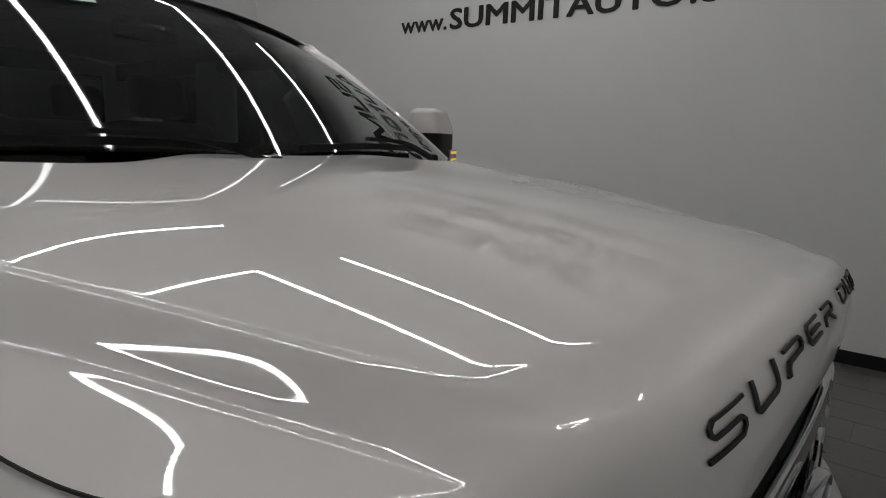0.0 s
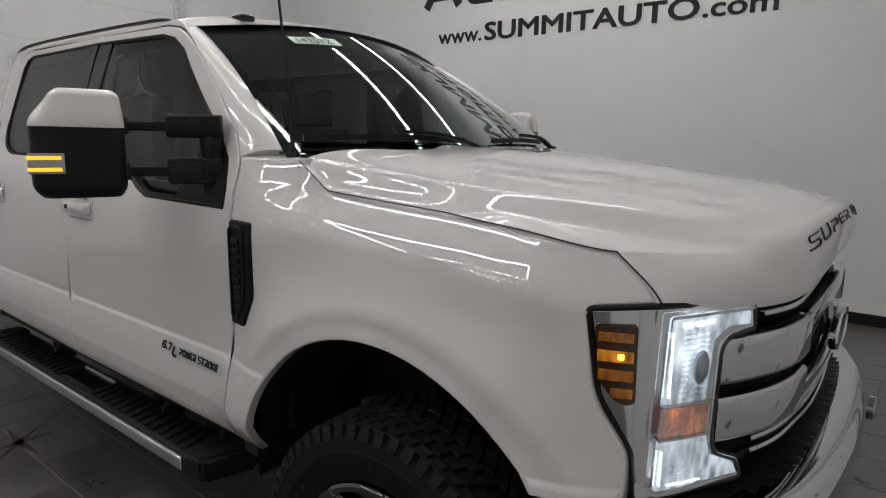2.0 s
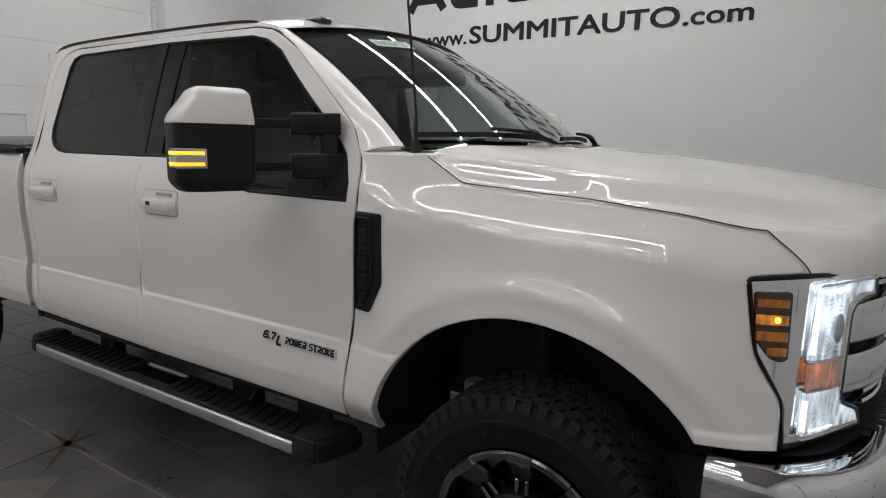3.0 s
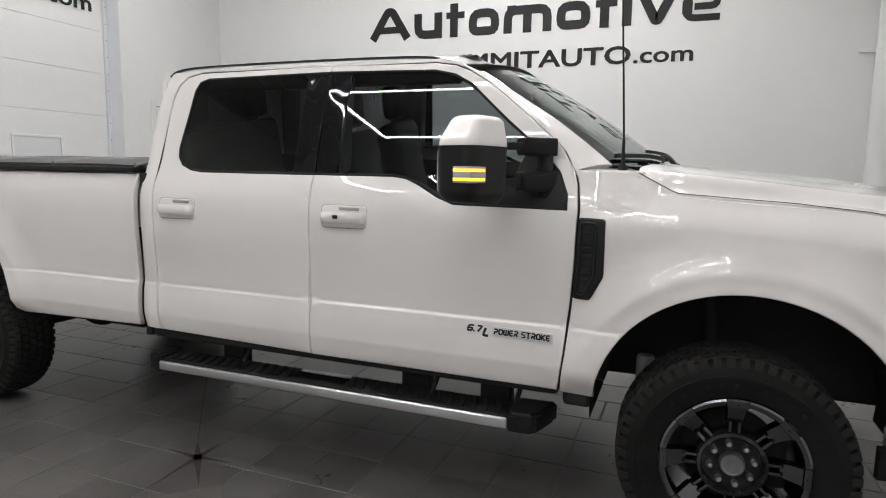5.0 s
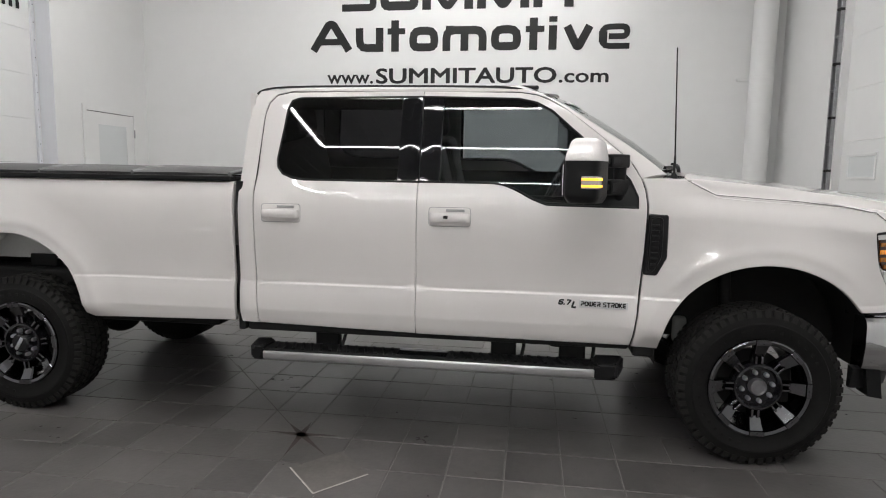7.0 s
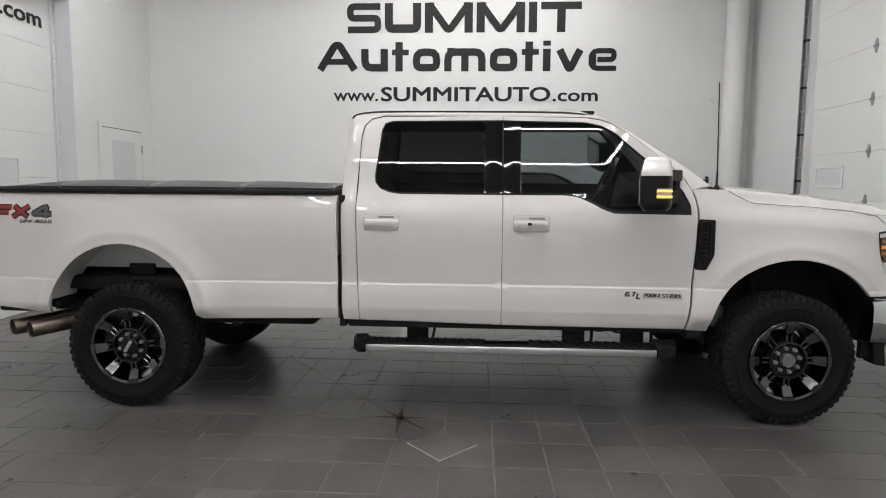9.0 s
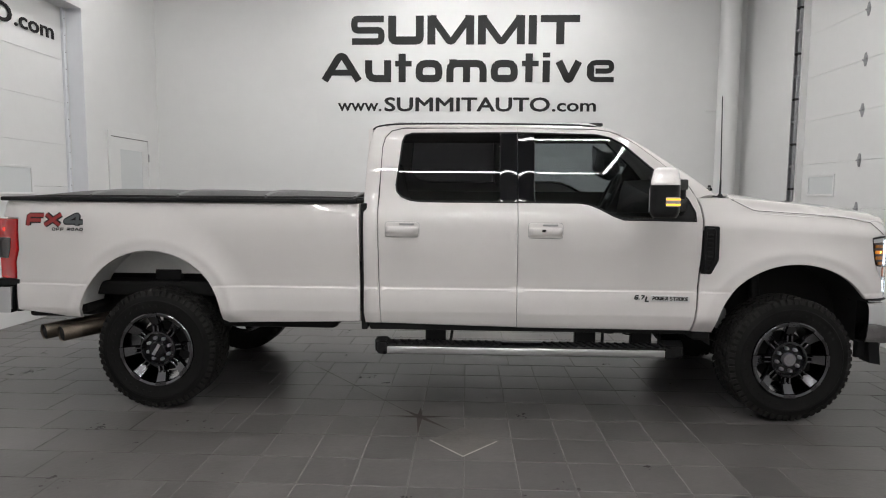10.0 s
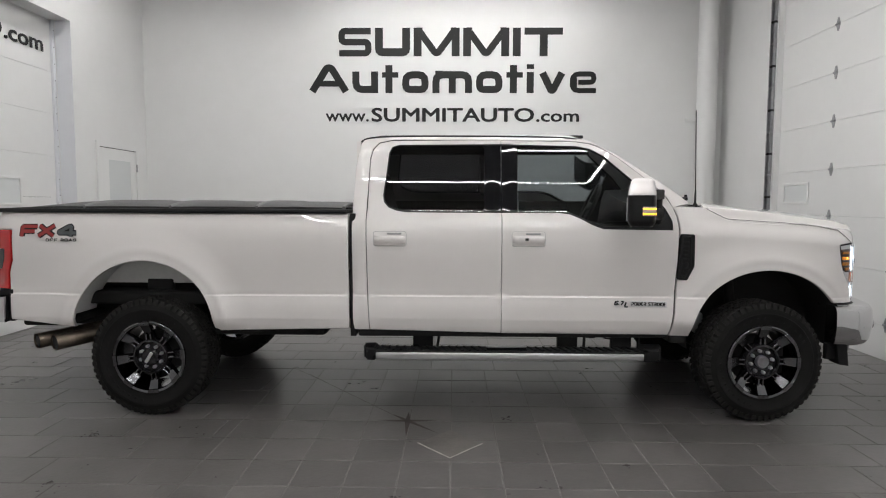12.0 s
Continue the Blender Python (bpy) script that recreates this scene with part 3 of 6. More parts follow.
# white round downpipe in the corner
pipe = thing("downpipe", "white painted round pipe in the corner, strapped to the wall", "pipe", (1.735, 4.50, 0), kind="structure")
bm = bmesh.new()
lathe(bm, [(0.148, 0.0), (0.148, ROOM_H)], Matrix.Identity(4), 32)
part("pipe", bm, DOOR_WHITE, pipe, smooth=40)
for z in (0.6, 2.9, 5.0):
    bm = bmesh.new()
    lathe(bm, [(0.148, z - 0.025), (0.1515, z - 0.022), (0.1515, z + 0.022), (0.148, z + 0.025)], Matrix.Identity(4), 32)
    box(bm, -0.28, -0.12, 0.10, 0.125, z - 0.02, z + 0.02, 0.004, seg=1)
    part("pipe_strap", bm, DOOR_WHITE, pipe, smooth=40)

# ---- the pickup truck: front axle at x = 0, nose towards +x, middle line at y = 0 ----
truck = thing("pickup_truck", "white crew-cab four-wheel-drive pickup truck with black wheels, parked on grey tiles", "pickup truck")

_zt = np.arange(0.5, 2.2, 0.004)
_prof = np.interp(_zt, [0.58, 0.615, 0.65, 0.70, 0.735, 0.78, 0.83, 0.902, 0.909, 1.0, 1.2, 1.32, 1.40, 1.455, 1.50, 1.55, 1.7, 1.85, 2.0, 2.06],
                  [0.93, 0.971, 0.986, 0.995, 1.0015, 1.000, 0.998, 0.989, 0.9805, 0.984, 0.994, 0.995, 0.987, 0.970, 0.948, 0.925, 0.885, 0.842, 0.79, 0.752])
_k = np.exp(-0.5 * (np.arange(-21, 22) * 0.004 / 0.026) ** 2)
_wide = np.convolve(np.pad(_prof, 21, mode="edge"), _k / _k.sum(), "valid")
_sharp = np.exp(-0.5 * ((_zt - 0.906) / 0.022) ** 2)
_sharp = np.maximum(_sharp, 0.8 * np.exp(-0.5 * ((_zt - 0.735) / 0.018) ** 2))
_prof = _wide * (1 - _sharp) + _prof * _sharp
FRONT_ARCH = (0.015, 0.60, 0.545, 0.505)
REAR_ARCH = (-4.485, 0.64, 0.515, 0.512)


def sstep(a, b, v):
    t = min(1.0, max(0.0, (v - a) / (b - a)))
    return t * t * (3 - 2 * t)


def flare(x, z, arch):
    xc, zc, a, b = arch
    if z < zc:
        rho = abs(x - xc) / a
    else:
        rho = math.hypot((x - xc) / a, (z - zc) / b)
    d = (rho - 1) * 0.53
    ease = sum(1 - (1 - min(1.0, max(0.0, (d + o - 0.085) / 0.19))) ** 2 for o in (-0.014, -0.007, 0.0, 0.007, 0.014)) / 5
    return 0.036 * (1 - ease) * sstep(0.62, 0.72, z) + 0.004 * (1 - sstep(0.0, 0.05, d))


def hood_gap_z(x):
    """Height of the seam between fender and hood."""
    return 1.462 - 0.0925 * (x + 0.256) + 0.013 * sstep(-0.15, 0.32, x) * sstep(0.56, 0.36, x)


def half_width(x, z):
    """Half the body's width at a station and a height."""
    zz = z
    if x > -0.256:
        zz = z + (1.462 - hood_gap_z(x)) * sstep(0.95, 1.15, z)
    y = float(np.interp(zz, _zt, _prof))
    if x > -0.62:
        s = sstep(-0.62, -0.3, x)
        y -= 0.040 * s * sstep(1.34, 1.47, zz) + 0.010 * s * sstep(1.05, 1.25, z)
    y += flare(x, z, FRONT_ARCH) if x > -1.0 else (flare(x, z, REAR_ARCH) if x < -3.5 else 0)
    if x > 0.34:
        y -= 1.05 * (x - 0.34) ** 2 * (0.75 + 0.25 * sstep(0.9, 1.2, z))
    if -2.985 < x < -2.89:
        y -= 3 * (x + 2.89) ** 2
    if x < -5.44:
        y -= 2.2 * (x + 5.44) ** 2
    return y


def side(s):
    return lambda x, z, d: (x, s * (half_width(x, z) - d), z)


def arch_points(arch, t0, t1, n=26):
    xc, zc, a, b = arch
    return [(xc + a * math.cos(radians(t0 + (t1 - t0) * i / n)), zc + b * math.sin(radians(t0 + (t1 - t0) * i / n))) for i in range(n + 1)]


FENDER = ([(-0.672, 0.622)] + arch_points(FRONT_ARCH, 178, 33) + [(0.645, 0.872)] +
          rounded([(0.645, 0.875, 0), (0.642, 0.985), (0.572, 1.10, 0.05), (0.545, 1.285, 0.025), (0.662, 1.296, 0)], 0.03)[1:] +
          [(0.643, 1.326), (0.602, 1.360), (0.569, 1.386)] + [(x, hood_gap_z(x)) for x in (0.50, 0.45, 0.40, 0.33, 0.25, 0.15, 0.05, -0.08)] + [(-0.225, 1.459), (-0.256, 1.465), (-0.285, 1.485), (-0.40, 1.548), (-0.649, 1.556),
           (-0.629, 1.49), (-0.617, 1.40), (-0.623, 1.15), (-0.634, 1.00), (-0.650, 0.80)])
SEAM_B = -1.887
FRONT_DOOR = [(SEAM_B, 0.632), (-0.678, 0.628), (-0.655, 0.80), (-0.640, 1.00), (-0.629, 1.15), (-0.623, 1.40), (-0.633, 1.49), (-0.652, 1.55), (-0.71, 1.645),
              (-0.885, 1.795), (-1.05, 1.925), (-1.15, 1.985), (-1.23, 2.018), (-1.33, 2.034), (SEAM_B, 2.043),
              (SEAM_B, 2.008), (-1.33, 1.995), (-1.23, 1.973), (-1.14, 1.925), (-0.95, 1.755), (-0.79, 1.625), (-0.712, 1.54), (-0.672, 1.45), (-0.668, 1.393),
              (-1.16, 1.398), (-1.235, 1.425), (-1.33, 1.475), (-1.40, 1.503), (-1.47, 1.512), (SEAM_B, 1.512)]
REAR_DOOR = [(SEAM_B, 0.634), (-2.842, 0.655), (-2.856, 0.92), (-2.866, 1.45), (-2.850, 1.90), (-2.832, 1.97), (-2.79, 2.02), (-2.70, 2.040), (SEAM_B, 2.044),
             (SEAM_B, 2.008), (-2.64, 2.002), (-2.69, 1.985), (-2.710, 1.94), (-2.745, 1.63), (-2.738, 1.585), (-2.705, 1.546), (-2.64, 1.522), (-2.57, 1.513), (SEAM_B, 1.511)]
CORNER = [(-2.842, 0.655), (-2.955, 0.655), (-2.966, 0.72), (-2.972, 1.40), (-2.972, 1.55), (-2.958, 1.83), (-2.935, 2.00), (-2.90, 2.05), (-2.70, 2.062), (-1.30, 2.056), (-1.20, 2.03),
          (-1.15, 1.992), (-1.23, 2.020), (-1.33, 2.036), (-2.70, 2.044), (-2.79, 2.024), (-2.834, 1.975), (-2.852, 1.905), (-2.868, 1.45), (-2.858, 0.92)]
BED_SIDE = ([(-2.988, 0.662), (-2.998, 1.497), (-5.578, 1.499), (-5.583, 1.38), (-5.448, 1.376), (-5.452, 1.15), (-5.482, 1.06), (-5.487, 0.93), (-5.475, 0.715)] +
            [(-5.10, 0.672)] + arch_points(REAR_ARCH, 177, 3)[0:] + [(-3.93, 0.640)])

for s in (-1, 1):
    panel("fender", FENDER, side(s), PAINT, truck, "white painted front fender with flared wheel arch", dx=0.016, dz=0.012)
    fd = panel("front_door", FRONT_DOOR, side(s), PAINT, truck, "white painted front door", dx=0.06, dz=0.018)
    rd = panel("rear_door", REAR_DOOR, side(s), PAINT, truck, "white painted rear door", dx=0.06, dz=0.018)
    panel("cab_corner", CORNER, side(s), PAINT, truck, "white painted rear cab pillar and roof rail", dx=0.03, dz=0.02, gap=0.001, soft=0.004)
    panel("bed_side", BED_SIDE, side(s), PAINT, truck, "white painted cargo bed side", dx=0.025, dz=0.016)

    # side glass, a little inside the door skins
    def deep(k, s=s):
        return lambda x, z, d: (x, s * (half_width(x, z) - k - d), z)

    def pane(x, z, d, s=s):
        return (x, s * (0.917 - 0.2545 * (z - 1.55) - 0.097 * (z - 1.55) * (z - 1.55) - (0.08 if x > SEAM_B else 0.008) * max(0.0, z - 1.72) ** 2 - d), z)

    def cover(x, z, d, s=s):
        # plastic trim, a little wavy
        return pane(x, z, d - 0.006 - 0.0006 * math.sin(41 * x + 3) * math.sin(17 * z), s)

    panel("window_glass", rounded([(-2.012, 1.515), (-2.012, 2.003), (-2.65, 1.998), (-2.708, 1.985), (-2.742, 1.62), (-2.72, 1.56), (-2.63, 1.519)], 0.04),
          pane, GLASS_REAR, rd, "dark privacy glass", gap=0.0, soft=0.001, depth=0.0045, dx=0.08, dz=0.04)
    panel("window_glass", rounded([(-1.765, 1.515), (-1.765, 2.003), (-1.33, 1.992), (-1.225, 1.968), (-1.14, 1.918), (-0.94, 1.742), (-0.83, 1.652), (-0.965, 1.42), (-1.235, 1.43), (-1.33, 1.48), (-1.44, 1.513)], 0.015),
          pane, GLASS_FRONT, fd, "lightly tinted door glass", gap=0.0, soft=0.001, depth=0.0045, dx=0.08, dz=0.04)
    panel("pillar_cover", [(-2.014, 1.514), (-2.010, 2.004), (SEAM_B - 0.002, 2.006), (SEAM_B - 0.002, 1.513)], cover, GLOSS_BLACK, rd, "gloss black pillar trim", gap=0.001, soft=0.003, depth=0.02, dx=0.02, dz=0.04)
    panel("pillar_cover", [(SEAM_B + 0.003, 1.513), (SEAM_B + 0.003, 2.006), (-1.764, 2.002), (-1.768, 1.514)], cover, GLOSS_BLACK, fd, "gloss black pillar trim", gap=0.001, soft=0.003, depth=0.02, dx=0.02, dz=0.04)
    panel("sail_panel", rounded([(-0.965, 1.400), (-0.84, 1.665), (-0.79, 1.622), (-0.716, 1.54), (-0.675, 1.45), (-0.672, 1.396)], 0.012), deep(0.002), BLACK_PLASTIC, fd, "matt black mirror mount", gap=0.0, soft=0.004, depth=0.03, dx=0.05, dz=0.04)
    panel("belt_trim", [(-0.96, 1.399), (-1.16, 1.401), (-1.235, 1.428), (-1.33, 1.478), (-1.40, 1.506), (-1.33, 1.486), (-1.235, 1.438), (-1.16, 1.412), (-0.965, 1.41)], deep(0.003), BLACK_PLASTIC, fd, gap=0.0, soft=0.001, depth=0.02, flat=True)

    # dark strips behind the panel joints, for the shade in the gaps
    for pts in (FRONT_DOOR[:1] + FRONT_DOOR[-1:], FRONT_DOOR[1:15], REAR_DOOR[1:9]):
        bm = bmesh.new()
        hug = 0.011
        sweep(bm, [(x, s * (half_width(x, z) - hug), z) for x, z in pts], disc(0.0045, 6), up=(0, 1, 0))
        part("joint", bm, UNDER, truck)

    # black seals round the window openings
    for door, pts in ((rd, REAR_DOOR[9:]), (fd, FRONT_DOOR[15:])):
        bm = bmesh.new()
        sweep(bm, [(x, s * (half_width(x, z) - 0.006), z) for x, z in pts], disc(0.008, 6), up=(0, 1, 0))
        part("window_seal", bm, BLACK_PLASTIC, door, smooth=50)


# ---- roof, pillars and windshield ----
def shield_point(u, v):
    """Windshield surface: u across from -1 to 1, v from the cowl up."""
    b = Vector((-0.515 + 0.215 * (1 - u * u), 0.872 * u, 1.572 - 0.004 * (1 - u * u)))
    t = Vector((-1.215 + 0.125 * (1 - u * u), 0.702 * u, 2.018 + 0.066 * (1 - u * u)))
    p = b.lerp(t, v)
    n = Vector((0.55, 0, 0.83))
    return p + n * 0.028 * 4 * v * (1 - v)


def roof_z(x, y):
    k = abs(y) / 0.765
    z = 2.052 + 0.036 * (1 - k ** 6) + 0.048 * (1 - k ** 2)
    z -= 0.10 * sstep(-1.36, -1.02, x) ** 2 * 0.55
    z -= 0.10 * sstep(-2.72, -2.99, x) ** 2
    return z


bm = bmesh.new()
grid = []
NU, NV = 48, 60
for i in range(NU + 1):
    u = -1 + 2 * i / NU
    y = 0.760 * u
    top = shield_point(max(-1, min(1, u * 1.03)), 1.0)
    row = []
    for j in range(NV + 1):
        t = j / NV
        xf, xr = top.x + 0.012, -2.955 + 0.05 * abs(u) ** 6
        x = xf + (xr - xf) * t
        z = roof_z(x, y)
        if t < 0.12:
            w = sstep(0.12, 0.0, t)
            z = z * (1 - w) + (top.z + 0.006) * w
        row.append(bm.verts.new((x, y, z)))
    grid.append(row)
for a, b in zip(grid, grid[1:]):
    for j in range(NV):
        bm.faces.new((a[j], b[j], b[j + 1], a[j + 1]))
part("roof", bm, PAINT, truck, "white painted roof", smooth=60)

# rear cab wall with its window
bm = bmesh.new()
box(bm, -2.955, -2.925, -0.85, 0.85, 0.66, 1.56, 0.01)
box(bm, -2.955, -2.925, -0.80, -0.62, 1.56, 2.03)
box(bm, -2.955, -2.925, 0.62, 0.80, 1.56, 2.03)
box(bm, -2.955, -2.925, -0.62, 0.62, 1.95, 2.06)
part("cab_rear_wall", bm, PAINT, truck)
bm = bmesh.new()
box(bm, -2.945, -2.940, -0.62, 0.62, 1.56, 1.95)
part("rear_window", bm, GLASS_REAR, truck, "dark rear window")


def sheet(fn, nu, nv, thick=None):
    """A bmesh from fn(u, v), 0..1 both; thick: a vector by which its back lies behind."""
    bm = bmesh.new()
    layers = []
    for off in ((Vector((0, 0, 0)),) if thick is None else (Vector((0, 0, 0)), Vector(thick))):
        g = [[bm.verts.new(Vector(fn(i / nu, j / nv)) + off) for j in range(nv + 1)] for i in range(nu + 1)]
        for a, b in zip(g, g[1:]):
            for j in range(nv):
                bm.faces.new((a[j], b[j], b[j + 1], a[j + 1]))
        layers.append(g)
    if thick is not None:
        g, h = layers
        rim = [(i, 0) for i in range(nu)] + [(nu, j) for j in range(nv)] + [(i, nv) for i in range(nu, 0, -1)] + [(0, j) for j in range(nv, 0, -1)]
        for (i, j), (k, l) in zip(rim, rim[1:] + rim[:1]):
            bm.faces.new((g[i][j], g[k][l], h[k][l], h[i][j]))
    return bm


shield = part("windshield", sheet(lambda u, v: shield_point(2 * u - 1, v), 32, 20, (-0.004, 0, -0.005)), GLASS_SHIELD, truck, "clear windshield with a dark shaded border", smooth=40)
for s in (-1, 1):
    seam = smooth_path([(-0.64, 0, 1.553), (-0.655, 0, 1.558), (-0.71, 0, 1.648), (-0.885, 0, 1.798), (-1.05, 0, 1.928), (-1.15, 0, 1.990), (-1.235, 0, 2.03)], 5)

    def pillar(u, v, s=s, seam=seam):
        f = u * (len(seam) - 1)
        i = min(int(f), len(seam) - 2)
        p = seam[i].lerp(seam[i + 1], f - i)
        a = Vector((p.x, s * (half_width(-0.7, p.z) - 0.0015), p.z))
        b = shield_point(s * 1.0, max(0, min(1, (u - 0.03) / 0.95))) + Vector((0.004, 0, 0.004))
        q = a.lerp(b, v)
        return q + Vector((0.30, s * 0.65, 0.70)) * 0.011 * 4 * v * (1 - v)

    part("windshield_pillar", sheet(pillar, 40, 8, (-0.02, -s * 0.03, -0.02)), PAINT, truck, "white painted windshield pillar", smooth=50)
    bm = bmesh.new()
    g = smooth_path([(-2.965, s * 0.745, 1.995), (-2.945, s * 0.757, 2.035), (-2.88, s * 0.757, 2.072), (-2.70, s * 0.755, 2.088), (-2.2, s * 0.755, 2.091), (-1.6, s * 0.755, 2.086), (-1.35, s * 0.755, 2.074), (-1.21, s * 0.742, 2.030)], 6)
    sweep(bm, g, [(-0.007, -0.022), (0.007, -0.022), (0.006, -0.012), (0.0025, -0.010), (-0.0025, -0.010), (-0.006, -0.012)])
    part("roof_moulding", bm, BLACK_PLASTIC, truck, "black roof ditch moulding", smooth=50)

# dark ceramic border of the windshield
for nm, fn in (("windshield_border", lambda u, v: shield_point(2 * u - 1, 0.925 + 0.075 * v)), ("windshield_border", lambda u, v: shield_point(2 * u - 1, 0.06 * v)),
               ("windshield_border", lambda u, v: shield_point(-1 + 0.045 * u, v)), ("windshield_border", lambda u, v: shield_point(0.955 + 0.045 * u, v))):
    part(nm, sheet(lambda u, v, fn=fn: fn(u, v) + Vector((-0.007, 0, -0.009)), 24, 12), GLOSS_BLACK, shield)


# ---- hood ----
def hood_front(y):
    a = abs(y)
    return 0.905 - 0.10 * a * a - 0.845 * max(0.0, a - 0.42) ** 2


def hood_lip(y):
    a = abs(y)
    return 1.352 - 0.058 * sstep(0.10, 0.62, a)


def hood_edge(x):
    return half_width(x, hood_gap_z(x)) - 0.001


def dome(x, a):
    """The crowned middle of the hood, falling to the nose and to both sides."""
    r = (a / 0.75) ** 2
    return (1.57016 - 0.07776 * x - 0.01153 * x * x - 0.05841 * x ** 3 + r * (-0.07418 - 0.08798 * x + 0.12082 * x * x)
            + r * r * (0.13038 + 0.01986 * x - 0.12563 * x * x) + r ** 3 * (-0.15242 + 0.02688 * x) + 0.05747 * r ** 4)


def hood_creases(x):
    """Half widths and heights of the two creases along the hood: edge of the dome, foot of its flank."""
    edge = hood_edge(max(-0.256, min(x, 0.56)))
    yd = float(np.interp(x, DOME_X, DOME_Y))
    yo = min(float(np.interp(x, FOOT_X, FOOT_Y)), edge - 0.022)
    yd = min(yd, yo - 0.030)
    return yd, dome(x, yd), yo, float(np.interp(x, FOOT_X, FOOT_Z)), edge


def soften(xs, vs, width=0.07):
    """A smooth curve through a few stations, sampled finely."""
    fx = np.arange(-0.6, 1.1, 0.01)
    fv = np.interp(fx, xs, vs)
    fv[fx < xs[0]] = vs[0] + (fx[fx < xs[0]] - xs[0]) * (vs[1] - vs[0]) / (xs[1] - xs[0])
    fv[fx > xs[-1]] = vs[-1] + (fx[fx > xs[-1]] - xs[-1]) * (vs[-1] - vs[-2]) / (xs[-1] - xs[-2])
    n = int(width / 0.01) * 3
    k = np.exp(-0.5 * (np.arange(-n, n + 1) * 0.01 / width) ** 2)
    pad = np.concatenate([fv[0] + (np.arange(-n, 0)) * (fv[1] - fv[0]), fv, fv[-1] + np.arange(1, n + 1) * (fv[-1] - fv[-2])])
    return fx, np.convolve(pad, k / k.sum(), "valid")


DOME_X, DOME_Y = soften([-0.4, -0.2, 0.0, 0.2, 0.4, 0.6, 0.8], [0.880, 0.890, 0.880, 0.828, 0.742, 0.668, 0.575])
FOOT_X, FOOT_Y = soften([0.0, 0.2, 0.4, 0.6, 0.8], [0.955, 0.890, 0.795, 0.712, 0.655])
_, FOOT_Z = soften([-0.3, 0.0, 0.2, 0.4, 0.6, 0.8], [1.485, 1.464, 1.453, 1.429, 1.404, 1.385])


def hood_section(x, a):
    """Height across the hood: level flanks, a steep step up and a crowned dome."""
    yd, zd, yo, zo, yg = hood_creases(x)
    zg = hood_gap_z(x) + 0.003
    low = float(np.interp(x, [-0.41, -0.285, -0.256, -0.225], [1.546, 1.481, 1.462, 1.30]))
    if a < yd:
        return max(low, dome(x, a))
    if a < yo:
        return max(low, zd + (zo - zd) * (a - yd) / (yo - yd))
    return max(low, zo + (min(zg, zo) - zo) * min(1.3, (a - yo) / max(0.02, yg - yo)))


def hood_top(x, y):
    a = abs(y)
    z = sum(w * hood_section(x, abs(a + d)) for d, w in ((-0.012, 0.08), (-0.008, 0.15), (-0.004, 0.17), (0, 0.20), (0.004, 0.17), (0.008, 0.15), (0.012, 0.08)))
    s = hood_front(y) - 0.05 - x
    t = sstep(0.09, -0.02, s)
    ridge = 1.462 - 0.030 * a - 0.06 * a * a
    return z + (min(z, ridge) - z) * t


def hood_rear(y):
    a = abs(y)
    return -0.405 + 0.15 * sstep(0.84, 0.50, a) * sstep(0.22, 0.48, a) + 0.10 * sstep(0.5, 0.0, a)


def hood_half(x):
    if x < -0.256:
        return 0.89 + (hood_edge(-0.256) - 0.89) * min(1.0, max(0.0, (x + 0.405) / 0.149))
    if x < 0.587:
        return hood_edge(x)
    return hood_edge(0.587) + (NOSE_HALF - hood_edge(0.587)) * min(1, (x - 0.587) / 0.073)


TOP_SHARE = 0.80
NOSE_HALF = 0.858


def hood_station(k, w):
    """Length along the truck at the share k of the half width and the share w of the way to the nose."""
    xr = hood_rear(k * 0.89)
    xf = hood_front(k * NOSE_HALF) - 0.05 - 0.05 * abs(k) ** 8
    return xr + (xf - xr) * (1 - (1 - w) ** 1.25)


def hood_point(u, v):
    """u from side to side, v from the cowl over the ridge down to the lip of the nose."""
    k = 2 * u - 1
    x = hood_station(k, min(1.0, v / TOP_SHARE))
    y = k * (hood_half(x) - 0.003)
    z = hood_top(x, y)
    if v <= TOP_SHARE:
        return Vector((x, y, z))
    t = (v - TOP_SHARE) / (1 - TOP_SHARE)
    p0 = Vector((x, y, z))
    p3 = Vector((hood_front(k * NOSE_HALF), k * NOSE_HALF, hood_lip(k * NOSE_HALF)))
    e = abs(k) ** 8
    p1 = p0 + Vector((0.042 - 0.02 * e, 0, -0.008 - 0.014 * e))
    p2 = p3 + Vector((0.004 - 0.014 * e, 0, 0.055 - 0.025 * e))
    return p0 * (1 - t) ** 3 + p1 * 3 * t * (1 - t) ** 2 + p2 * 3 * t * t * (1 - t) + p3 * t ** 3


def hood_mesh_point(u, v):
    """The same surface with its columns running along the creases, so that they stay crisp."""
    q = abs(2 * u - 1)
    k = q
    for _ in range(6):
        x = hood_station(k, min(1.0, v / TOP_SHARE))
        yd, _, yo, _, _ = hood_creases(x)
        full = hood_half(x) - 0.003
        yo = min(yo, full - 0.02)
        yd = min(yd, yo - 0.03)
        a = float(np.interp(q, (0.0, 0.5, 0.64, 0.70, 0.84, 1.0), (0.0, yd - 0.015, yd + 0.0145, yo - 0.0145, yo + 0.015, full)))
        k = 0.5 * k + 0.5 * a / full
    k = 1.0 if q > 0.9999 else k
    return hood_point(0.5 + math.copysign(0.5 * k, u - 0.5), v)


hood = part("hood", sheet(hood_mesh_point, 200, 100, (-0.006, 0, -0.02)), PAINT, truck, "white painted hood with a raised middle dome", smooth=55)

